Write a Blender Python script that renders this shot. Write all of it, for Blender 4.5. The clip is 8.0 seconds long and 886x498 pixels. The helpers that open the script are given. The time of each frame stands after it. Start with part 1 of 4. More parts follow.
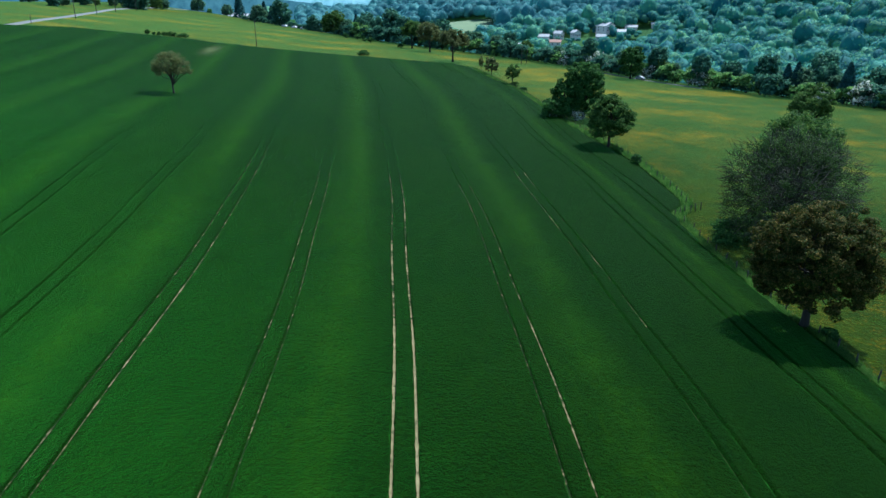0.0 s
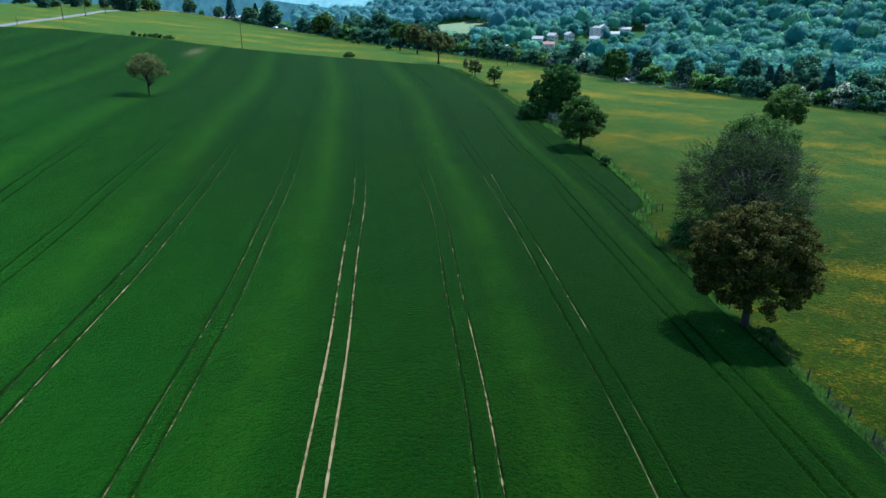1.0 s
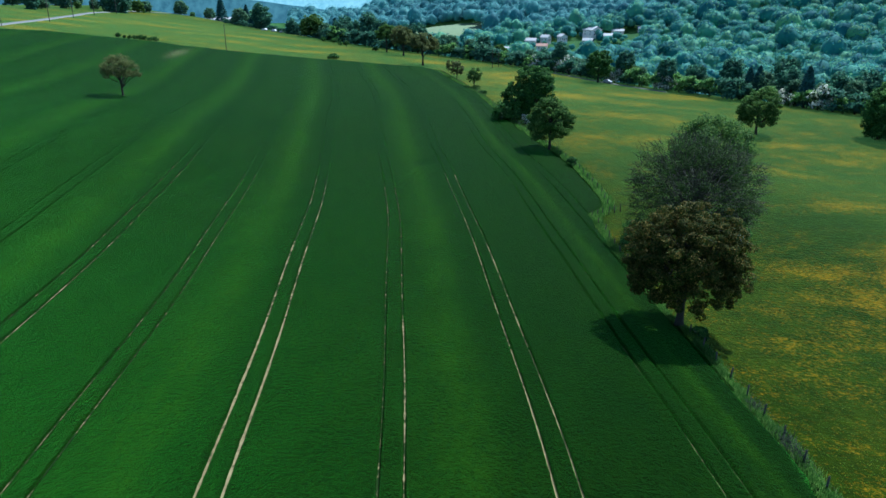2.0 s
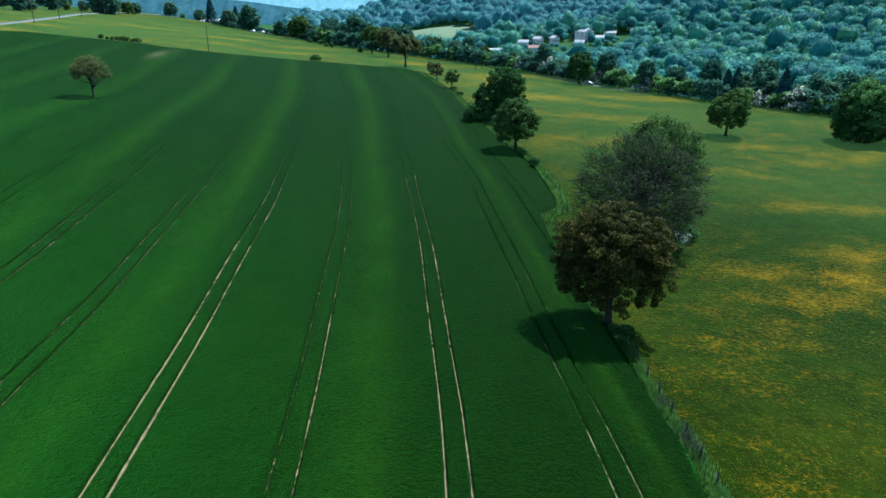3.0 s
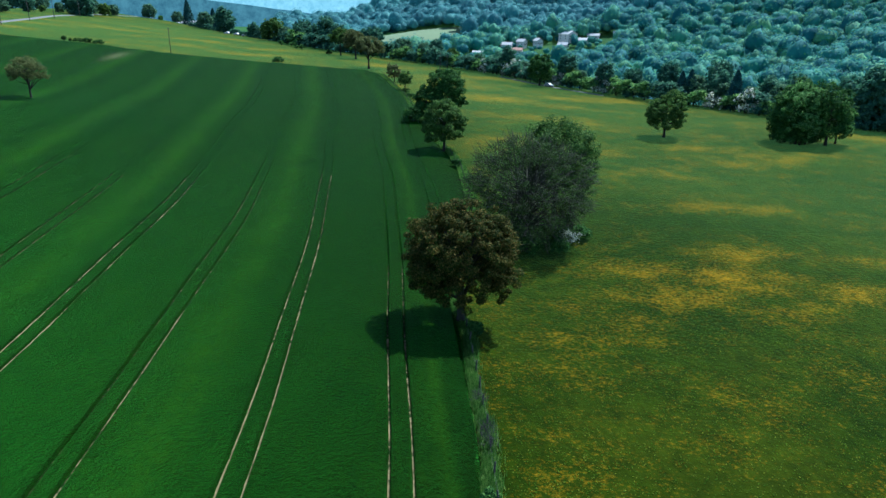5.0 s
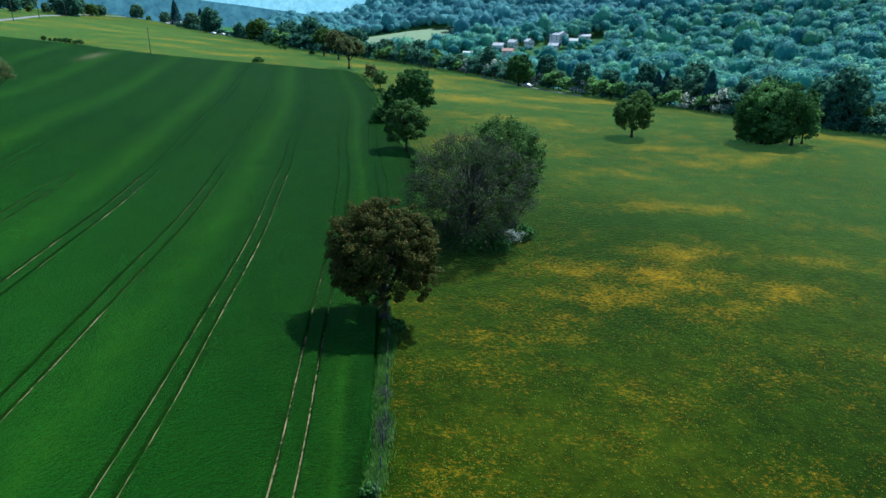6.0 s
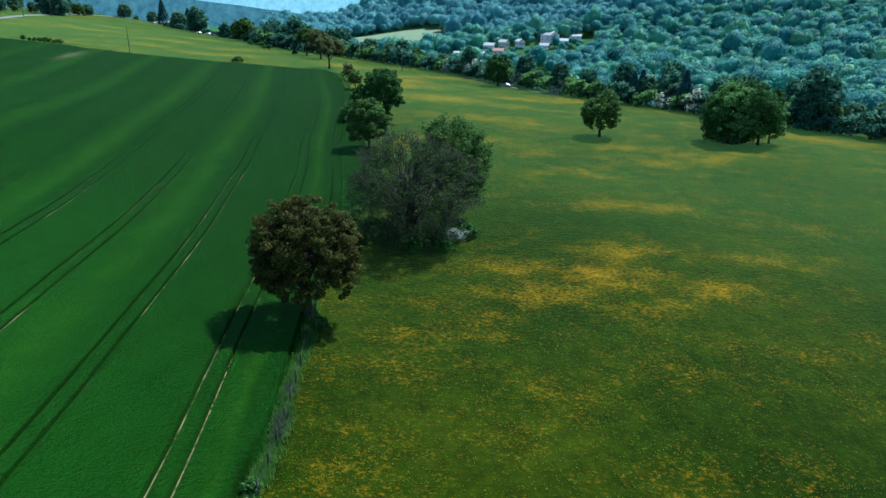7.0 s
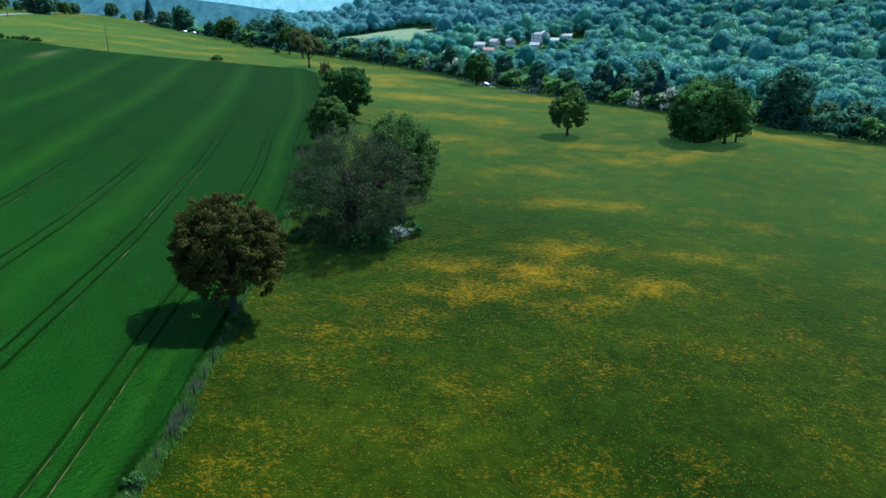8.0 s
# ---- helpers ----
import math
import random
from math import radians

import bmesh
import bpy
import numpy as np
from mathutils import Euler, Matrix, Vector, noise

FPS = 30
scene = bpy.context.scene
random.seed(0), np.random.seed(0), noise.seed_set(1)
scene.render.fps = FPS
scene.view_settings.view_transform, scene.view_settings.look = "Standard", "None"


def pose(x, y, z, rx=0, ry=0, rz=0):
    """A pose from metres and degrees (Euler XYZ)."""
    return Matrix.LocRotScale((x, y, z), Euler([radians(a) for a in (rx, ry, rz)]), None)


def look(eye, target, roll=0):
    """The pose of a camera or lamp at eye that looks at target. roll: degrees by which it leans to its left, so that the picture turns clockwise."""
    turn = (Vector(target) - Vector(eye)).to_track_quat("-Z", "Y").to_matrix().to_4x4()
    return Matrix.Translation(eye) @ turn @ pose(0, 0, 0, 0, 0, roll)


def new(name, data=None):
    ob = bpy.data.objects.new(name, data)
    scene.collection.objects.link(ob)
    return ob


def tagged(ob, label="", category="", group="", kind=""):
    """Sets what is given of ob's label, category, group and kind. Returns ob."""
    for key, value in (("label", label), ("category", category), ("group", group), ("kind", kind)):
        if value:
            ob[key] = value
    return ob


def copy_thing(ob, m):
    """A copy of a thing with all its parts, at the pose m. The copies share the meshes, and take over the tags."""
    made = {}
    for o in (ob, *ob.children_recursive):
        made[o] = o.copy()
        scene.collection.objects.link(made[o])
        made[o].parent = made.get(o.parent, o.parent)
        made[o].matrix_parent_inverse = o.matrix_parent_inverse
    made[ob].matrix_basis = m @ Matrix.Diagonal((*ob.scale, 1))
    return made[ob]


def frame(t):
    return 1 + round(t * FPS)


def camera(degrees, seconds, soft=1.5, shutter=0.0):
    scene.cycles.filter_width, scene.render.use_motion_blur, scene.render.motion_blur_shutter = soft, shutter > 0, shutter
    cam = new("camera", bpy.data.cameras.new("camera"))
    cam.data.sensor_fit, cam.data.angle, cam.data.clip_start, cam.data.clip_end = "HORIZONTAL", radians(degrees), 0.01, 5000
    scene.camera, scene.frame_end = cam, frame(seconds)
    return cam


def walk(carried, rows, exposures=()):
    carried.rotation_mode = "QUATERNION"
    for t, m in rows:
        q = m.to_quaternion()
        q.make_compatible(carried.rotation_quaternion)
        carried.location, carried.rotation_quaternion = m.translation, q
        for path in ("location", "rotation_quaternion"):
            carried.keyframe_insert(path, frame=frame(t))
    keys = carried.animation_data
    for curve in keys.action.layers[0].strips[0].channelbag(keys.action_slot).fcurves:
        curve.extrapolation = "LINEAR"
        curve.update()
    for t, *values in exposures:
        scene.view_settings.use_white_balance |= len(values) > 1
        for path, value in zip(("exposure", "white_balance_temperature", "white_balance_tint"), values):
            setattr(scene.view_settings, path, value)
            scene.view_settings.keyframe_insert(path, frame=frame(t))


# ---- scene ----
cam = camera(66.0, 8.0)
ROWS = [
    (0.00, -0.070, 0.566, 31.172, -20.440, -0.033, -0.001),
    (0.50, 2.913, 0.312, 31.201, -20.367, -0.053, -0.031),
    (1.00, 6.110, 0.026, 31.215, -20.294, -0.073, -0.063),
    (1.50, 9.495, -0.285, 31.217, -20.221, -0.095, -0.097),
    (2.25, 14.874, -0.784, 31.206, -20.116, -0.128, -0.154),
    (3.00, 20.548, -1.302, 31.186, -20.019, -0.162, -0.216),
    (3.50, 24.460, -1.650, 31.170, -19.960, -0.186, -0.263),
    (4.00, 28.454, -1.993, 31.154, -19.907, -0.211, -0.313),
    (4.50, 32.514, -2.328, 31.137, -19.861, -0.237, -0.367),
    (5.25, 38.695, -2.805, 31.111, -19.807, -0.277, -0.456),
    (6.00, 44.946, -3.244, 31.080, -19.775, -0.318, -0.556),
    (6.50, 49.132, -3.511, 31.054, -19.767, -0.347, -0.630),
    (7.00, 53.324, -3.755, 31.020, -19.771, -0.376, -0.709),
    (7.50, 57.513, -3.975, 30.976, -19.788, -0.406, -0.794),
    (8.00, 61.692, -4.169, 30.916, -19.819, -0.437, -0.885),
]
walk(cam, [(t, pose(x, y, z, 90 + p, r, h)) for t, x, y, z, p, r, h in ROWS], [(0.0, 0.96, 5150, 5), (8.0, 0.96, 5150, 5)])

# ---------------------------------------------------------------- light
SUN_EL, SUN_AZ = 55.5, 41.0          # degrees; azimuth from +y towards +x
world = bpy.data.worlds.new("sky")
scene.world = world
world.use_nodes = True
wn = world.node_tree
sky = wn.nodes.new("ShaderNodeTexSky")
sky.sky_type = "NISHITA"
sky.sun_disc = False
sky.sun_elevation, sky.sun_rotation = radians(SUN_EL), radians(SUN_AZ)
wn.nodes["Background"].inputs["Strength"].default_value = 0.082
wn.links.new(sky.outputs["Color"], wn.nodes["Background"].inputs["Color"])
sun = new("sun", bpy.data.lights.new("sun", "SUN"))
sun.data.energy, sun.data.angle, sun.data.color = 3.9, radians(0.5), (1.0, 0.95, 0.86)
ce, se = math.cos(radians(SUN_EL)), math.sin(radians(SUN_EL))
sun.matrix_world = look((0, 0, 200), (-ce * math.sin(radians(SUN_AZ)), -ce * math.cos(radians(SUN_AZ)), 200 - se))


# ---------------------------------------------------------------- materials
def nodes_of(name):
    m = bpy.data.materials.new(name)
    m.use_nodes = True
    n = m.node_tree
    return m, n, n.nodes["Principled BSDF"]


def node(n, kind, **values):
    k = n.nodes.new(kind)
    for key, v in values.items():
        k.inputs[key].default_value = v
    return k


def noise_of(n, scale, detail=4.0, rough=0.6, stretch=None):
    tc = n.nodes.new("ShaderNodeNewGeometry")
    src = tc.outputs["Position"]
    if stretch:
        mp = n.nodes.new("ShaderNodeMapping")
        mp.inputs["Scale"].default_value = stretch
        n.links.new(src, mp.inputs["Vector"])
        src = mp.outputs["Vector"]
    k = node(n, "ShaderNodeTexNoise", Scale=scale, Detail=detail, Roughness=rough)
    n.links.new(src, k.inputs["Vector"])
    return k.outputs["Fac"]


def ramp(n, fac, stops):
    r = n.nodes.new("ShaderNodeValToRGB")
    while len(r.color_ramp.elements) < len(stops):
        r.color_ramp.elements.new(0.5)
    for e, (p, c) in zip(r.color_ramp.elements, stops):
        e.position, e.color = p, (*c, 1) if len(c) == 3 else c
    n.links.new(fac, r.inputs["Fac"])
    return r.outputs["Color"]


def mix(n, fac, a, b, blend="MIX"):
    k = n.nodes.new("ShaderNodeMix")
    k.data_type, k.blend_type = "RGBA", blend
    for sock, v in ((k.inputs[0], fac), (k.inputs[6], a), (k.inputs[7], b)):
        if hasattr(v, "is_linked"):
            n.links.new(v, sock)
        else:
            sock.default_value = v if not isinstance(v, tuple) else (*v, 1)
    return k.outputs[2]


def math_of(n, op, a, b):
    k = n.nodes.new("ShaderNodeMath")
    k.operation = op
    for sock, v in zip(k.inputs, (a, b)):
        if hasattr(v, "is_linked"):
            n.links.new(v, sock)
        else:
            sock.default_value = v
    return k.outputs[0]


def bump(n, bsdf, height, strength, distance):
    b = node(n, "ShaderNodeBump", Strength=strength, Distance=distance)
    n.links.new(height, b.inputs["Height"])
    n.links.new(b.outputs["Normal"], bsdf.inputs["Normal"])


def attr(n, name):
    a = n.nodes.new("ShaderNodeAttribute")
    a.attribute_name = name
    return a.outputs["Fac"]


def plain(name, colour, rough=0.7, metal=0.0, vary=0.25, scale=3.0):
    m, n, b = nodes_of(name)
    dark = tuple(c * (1 - vary) for c in colour)
    light = tuple(min(1, c * (1 + vary)) for c in colour)
    n.links.new(ramp(n, noise_of(n, scale), [(0.3, dark), (0.7, light)]), b.inputs["Base Color"])
    b.inputs["Roughness"].default_value, b.inputs["Metallic"].default_value = rough, metal
    return m


def foliage(name, stops, glow=0.3, rough=0.7, patch=None):
    """Leaves: colour by leaf, a share of the light passing through."""
    m, n, b = nodes_of(name)
    g = n.nodes.new("ShaderNodeNewGeometry")
    col = ramp(n, g.outputs["Random Per Island"], stops)
    big = ramp(n, noise_of(n, patch or 0.35, 3), [(0.35, (0.62, 0.66, 0.66)), (0.68, (1.25, 1.18, 1.05))])
    col = mix(n, 1.0, col, big, "MULTIPLY")
    n.links.new(col, b.inputs["Base Color"])
    b.inputs["Roughness"].default_value = rough
    b.inputs["Specular IOR Level"].default_value = 0.08
    t = n.nodes.new("ShaderNodeBsdfTranslucent")
    n.links.new(col, t.inputs["Color"])
    s = node(n, "ShaderNodeMixShader", Fac=glow)
    n.links.new(b.outputs[0], s.inputs[1])
    n.links.new(t.outputs[0], s.inputs[2])
    n.links.new(s.outputs[0], n.nodes["Material Output"].inputs["Surface"])
    return m


def meadow_material():
    m, n, b = nodes_of("meadow_grass")
    base = ramp(n, noise_of(n, 0.035, 5, 0.6), [(0.33, (0.0076, 0.0192, 0.0002)), (0.5, (0.0126, 0.0255, 0.0002)), (0.66, (0.020, 0.033, 0.0005))])
    fine = ramp(n, noise_of(n, 1.1, 6, 0.7, (1.0, 0.55, 1.0)), [(0.25, (0.55, 0.6, 0.55)), (0.75, (1.35, 1.3, 1.2))])
    base = mix(n, 1.0, base, fine, "MULTIPLY")
    tuft = ramp(n, noise_of(n, 0.42, 5, 0.7, (0.8, 1.0, 1.0)), [(0.34, (0.66, 0.70, 0.68)), (0.66, (1.32, 1.26, 1.15))])
    base = mix(n, 1.0, base, tuft, "MULTIPLY")
    # flower heads: fine specks, thick where the drifts are
    speck = math_of(n, "ADD", math_of(n, "MULTIPLY", noise_of(n, 2.8, 4, 0.8, (0.8, 1.0, 1.0)), 1.7), math_of(n, "MULTIPLY", noise_of(n, 0.17, 6, 0.75, (0.9, 1.0, 1.0)), 1.1))
    speck = math_of(n, "ADD", speck, math_of(n, "MULTIPLY", attr(n, "bloom"), 0.42))
    mask = ramp(n, math_of(n, "SUBTRACT", speck, 1.09), [(0.43, (0, 0, 0)), (1.12, (0.43, 0.43, 0.43))])
    col = mix(n, mask, base, (0.52, 0.285, 0.006))
    wood = mix(n, attr(n, "lowland"), col, (0.03, 0.075, 0.03))
    n.links.new(wood, b.inputs["Base Color"])
    b.inputs["Roughness"].default_value = 0.9
    b.inputs["Specular IOR Level"].default_value = 0.02
    b.inputs["Sheen Weight"].default_value, b.inputs["Sheen Roughness"].default_value = 0.95, 0.25
    n.links.new(mix(n, mask, (0.43, 0.80, 0.17), (0.90, 0.52, 0.03)), b.inputs["Sheen Tint"])
    bump(n, b, noise_of(n, 1.6, 5, 0.65), 0.55, 0.25)
    return m


def crop_material():
    m, n, b = nodes_of("young_cereal")
    base = ramp(n, noise_of(n, 0.028, 4, 0.55), [(0.3, (0.0036, 0.0132, 0.0001)), (0.7, (0.0060, 0.0178, 0.0001))])
    band = attr(n, "band")
    rag = math_of(n, "MULTIPLY", band, ramp(n, noise_of(n, 0.09, 5, 0.65), [(0.3, (0.35, 0.35, 0.35)), (0.65, (1, 1, 1))]))
    base = mix(n, rag, base, (0.0130, 0.039, 0.0006))
    base = mix(n, math_of(n, "MULTIPLY", attr(n, "thin"), 0.55), base, (0.0022, 0.0085, 0.0005))
    fine = ramp(n, noise_of(n, 2.6, 6, 0.75, (1.0, 0.6, 1.0)), [(0.28, (0.3, 0.34, 0.3)), (0.72, (1.65, 1.6, 1.5))])
    mid = ramp(n, noise_of(n, 0.5, 4, 0.7, (1.0, 0.45, 1.0)), [(0.3, (0.7, 0.74, 0.7)), (0.7, (1.25, 1.2, 1.2))])
    col = mix(n, 1.0, mix(n, 1.0, base, fine, "MULTIPLY"), mid, "MULTIPLY")
    col = mix(n, math_of(n, "MULTIPLY", attr(n, "bare"), 0.45), col, (0.16, 0.15, 0.07))
    n.links.new(col, b.inputs["Base Color"])
    b.inputs["Roughness"].default_value = 0.7
    b.inputs["Specular IOR Level"].default_value = 0.02
    b.inputs["Sheen Weight"].default_value, b.inputs["Sheen Roughness"].default_value = 0.34, 0.25
    b.inputs["Sheen Tint"].default_value = (0.13, 0.71, 0.055, 1)
    bump(n, b, noise_of(n, 2.4, 6, 0.75), 1.0, 0.5)
    return m


def soil_material(name, cover):
    m, n, b = nodes_of(name)
    soil = ramp(n, noise_of(n, 1.4, 6, 0.7), [(0.25, (0.10, 0.085, 0.035)), (0.75, (0.27, 0.235, 0.115))])
    green = math_of(n, "ADD", math_of(n, "MULTIPLY", math_of(n, "ADD", noise_of(n, 0.3, 4, 0.7), noise_of(n, 1.6, 3, 0.7)), 0.5), cover)
    mask = ramp(n, green, [(0.44, (0, 0, 0)), (0.58, (1, 1, 1))])
    n.links.new(mix(n, mask, soil, (0.007, 0.024, 0.002)), b.inputs["Base Color"])
    b.inputs["Specular IOR Level"].default_value = 0.1
    b.inputs["Roughness"].default_value = 0.95
    bump(n, b, noise_of(n, 6.0, 5), 0.6, 0.06)
    return m


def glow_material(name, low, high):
    """Distance: hills far behind everything that glow by themselves, haze painted into the emission."""
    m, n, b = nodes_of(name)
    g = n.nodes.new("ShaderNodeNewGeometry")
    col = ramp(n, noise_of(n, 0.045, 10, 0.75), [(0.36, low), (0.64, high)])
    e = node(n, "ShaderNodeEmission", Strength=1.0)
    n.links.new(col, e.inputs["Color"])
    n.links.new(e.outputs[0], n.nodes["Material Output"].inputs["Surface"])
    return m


M_MEADOW, M_CROP = meadow_material(), crop_material()
M_SOIL = soil_material("bare_soil", -0.09)
M_SOIL_MID = soil_material("patchy_soil", 0.01)
M_SOIL_LOW = soil_material("overgrown_soil", 0.08)
M_BARK = plain("bark", (0.026, 0.026, 0.017), 0.95, 0, 0.4, 4.0)
M_TWIG = plain("grey_bark", (0.038, 0.042, 0.024), 0.95, 0, 0.3, 3.0)
M_WALNUT = foliage("bronze_leaves", [(0.0, (0.018, 0.043, 0.009)), (0.45, (0.042, 0.065, 0.011)), (0.8, (0.115, 0.100, 0.022)), (1.0, (0.230, 0.170, 0.050))], 0.34)
M_RUST = foliage("rust_leaves", [(0.0, (0.070, 0.105, 0.035)), (0.5, (0.130, 0.165, 0.058)), (1.0, (0.215, 0.230, 0.090))], 0.42)
M_SPARSE = foliage("grey_green_leaves", [(0.0, (0.022, 0.054, 0.014)), (0.5, (0.044, 0.094, 0.020)), (0.92, (0.075, 0.129, 0.033)), (1.0, (0.165, 0.236, 0.087))], 0.42)
M_OLIVE = foliage("olive_leaves", [(0.0, (0.039, 0.102, 0.025)), (0.5, (0.081, 0.174, 0.038)), (1.0, (0.165, 0.258, 0.063))], 0.42)
M_DARK = foliage("dark_leaves", [(0.0, (0.023, 0.079, 0.022)), (0.6, (0.053, 0.147, 0.032)), (1.0, (0.117, 0.238, 0.050))], 0.32)
M_FRESH = foliage("fresh_leaves", [(0.0, (0.064, 0.180, 0.061)), (0.5, (0.138, 0.309, 0.072)), (1.0, (0.300, 0.488, 0.166))], 0.42)
M_HEDGE = foliage("hedge_leaves", [(0.0, (0.050, 0.125, 0.080)), (0.5, (0.092, 0.200, 0.115)), (1.0, (0.180, 0.320, 0.170))], 0.42)
M_HEDGE_DARK = foliage("dark_hedge_leaves", [(0.0, (0.038, 0.120, 0.090)), (0.6, (0.070, 0.185, 0.120)), (1.0, (0.140, 0.310, 0.180))], 0.4)
M_CONIFER = foliage("conifer_needles", [(0.0, (0.017, 0.068, 0.074)), (1.0, (0.054, 0.147, 0.130))], 0.1)
M_BLOSSOM = foliage("white_blossom", [(0.0, (0.05, 0.1, 0.035)), (0.34, (0.1, 0.16, 0.07)), (0.42, (0.55, 0.62, 0.52)), (1.0, (0.78, 0.82, 0.76))], 0.3)
# aerial haze put into the leaf colours of the woods: bluer and paler
M_WOODS = foliage("hazed_woodland_leaves", [(0.0, (0.065, 0.224, 0.263)), (0.6, (0.108, 0.335, 0.290)), (1.0, (0.225, 0.480, 0.260))], 0.42, patch=0.06)
M_WOODS_FAR = foliage("haze_blue_far_leaves", [(0.0, (0.11, 0.29, 0.34)), (1.0, (0.18, 0.42, 0.44))], 0.5, patch=0.03)
M_BLADES = foliage("grass_blades", [(0.0, (0.048, 0.126, 0.006)), (0.6, (0.099, 0.179, 0.011)), (1.0, (0.220, 0.263, 0.027))], 0.5, 0.8, 0.05)
M_VERGE = foliage("tall_verge_grass", [(0.0, (0.045, 0.135, 0.022)), (0.6, (0.090, 0.215, 0.038)), (1.0, (0.200, 0.330, 0.085))], 0.5, 0.8, 0.3)
M_PETAL = foliage("buttercup_petals", [(0.0, (0.272, 0.173, 0.010)), (1.0, (0.408, 0.281, 0.030))], 0.3, 0.5)
M_WOODPOST = plain("weathered_post", (0.045, 0.046, 0.034), 0.9, 0, 0.35, 5)
M_WIRE = plain("dull_wire", (0.10, 0.10, 0.09), 0.7, 0.3)
M_ROAD = plain("pale_asphalt", (0.14, 0.15, 0.13), 0.9, 0, 0.15, 0.5)
M_WALLW = plain("pale_render", (0.72, 0.68, 0.62), 0.9, 0, 0.1, 0.6)
M_ROOFP = plain("pale_roof_tiles", (0.42, 0.43, 0.43), 0.8, 0, 0.2, 1.2)
M_ROOFR = plain("red_roof_tiles", (0.34, 0.19, 0.14), 0.8, 0, 0.2, 1.2)
M_STONE = plain("pale_stone", (0.5, 0.46, 0.4), 0.9, 0, 0.25, 0.8)
M_GLASS = plain("dark_window_glass", (0.03, 0.04, 0.05), 0.1, 0, 0.1)
M_SHUTTER = plain("brown_wood", (0.12, 0.07, 0.045), 0.7)
M_CARW = plain("white_car_paint", (0.75, 0.76, 0.78), 0.25, 0, 0.03)
M_CARS = plain("silver_car_paint", (0.5, 0.53, 0.56), 0.28, 0.5, 0.03)
M_TYRE = plain("tyre_rubber", (0.02, 0.02, 0.02), 0.85)
M_BRUSH = plain("dead_brushwood", (0.030, 0.036, 0.026), 0.9, 0, 0.4, 4.0)
M_HILL = glow_material("glowing_hazy_blue_hills", (0.026, 0.074, 0.098), (0.062, 0.150, 0.172))
M_HAZE = glow_material("glowing_pale_haze", (0.13, 0.29, 0.34), (0.23, 0.42, 0.46))

# ---------------------------------------------------------------- the lie of the land
FAR_X = (-900, -400, -250, -178, -108, -47, 2, 35, 67, 86, 105, 126, 144, 176, 196, 240, 300, 400, 900)
FAR_Y = (900, 670, 600, 565, 495, 430, 396, 372, 340, 308, 286, 263, 248, 212, 195, 150, 90, 0, -500)
EDGE_Y = (-80.0, 44.5, 60.7, 71.8, 90.5, 107.1, 112.0, 118.8, 138.6, 154.8, 171.7, 184.7, 204.3, 231.0, 257.9, 300.0, 314.0)
EDGE_X = (41.0, 39.8, 39.2, 38.3, 37.7, 37.4, 41.0, 41.8, 41.0, 38.8, 34.6, 32.5, 29.5, 25.6, 20.2, 12.0, 4.0)

# low swells and hollows: centre and height
SWELLS = ((-60, 60, -0.84), (-60, 130, 1.57), (-60, 200, -0.75), (-10, 40, 0.05), (-10, 80, -0.64), (-10, 130, -1.44), (-10, 190, -0.24), (25, 60, 0.14), (25, 110, 0.14), (25, 160, -0.98), (25, 220, 0.54), (55, 40, 1.14), (55, 85, -2.14), (55, 140, 0.44), (60, 200, 0.16), (90, 50, 0.13), (90, 95, 1.91), (95, 160, -0.6), (95, 215, 0.12), (135, 60, 0.37), (135, 110, 0.4), (140, 180, 1.75))


def sstep(a, b, v):
    t = np.clip((np.asarray(v, float) - a) / (b - a), 0, 1)
    return t * t * (3 - 2 * t)


def beyond(x, y):
    """Metres past the far side of the meadow."""
    return (np.asarray(y, float) - np.interp(x, FAR_X, FAR_Y)) * 0.75


def land(x, y):
    """Height of the ground."""
    x, y = np.asarray(x, float), np.asarray(y, float)
    a, b = np.clip(x, -260, 230) / 100, np.clip(y, -80, 520) / 100
    top = -1.323 - 5.46 * a + 2.374 * b + 0.392 * a * a - 1.538 * a * b - 0.376 * b * b + 0.215 * a * a * b + 0.247 * a * b * b + 0.195 * a ** 3
    for cx, cy, h in SWELLS:
        wide = 1 + max(cy - 150, 0) / 150
        top = top + h * np.exp(-((x - cx) / (38 * wide)) ** 2 - ((y - cy) / (45 * wide)) ** 2)
    e = 0.82 * x + 0.57 * y
    open_valley = sstep(-0.14, 0.06, x / np.maximum(np.abs(y), 60))
    up = np.maximum(e - 560, 0)
    hill = -34 + open_valley * np.minimum(0.17 * up + 0.00022 * up * up * (up < 260) + (up >= 260) * (14.9 + 0.11 * (up - 260)), 150) + 4 * np.sin(x / 71) * np.sin(y / 93)
    hill = hill + 20 * np.exp(-((x - 10) / 110) ** 2 - ((y - 1020) / 130) ** 2)
    hill = hill + 7 * np.exp(-((x - 165) / 120) ** 2 - ((y - 840) / 70) ** 2)
    hill = hill + (1 - open_valley) * 8 * sstep(700, 1600, y)
    w = sstep(4, 130, beyond(x, y))
    return top * (1 - w) + hill * w


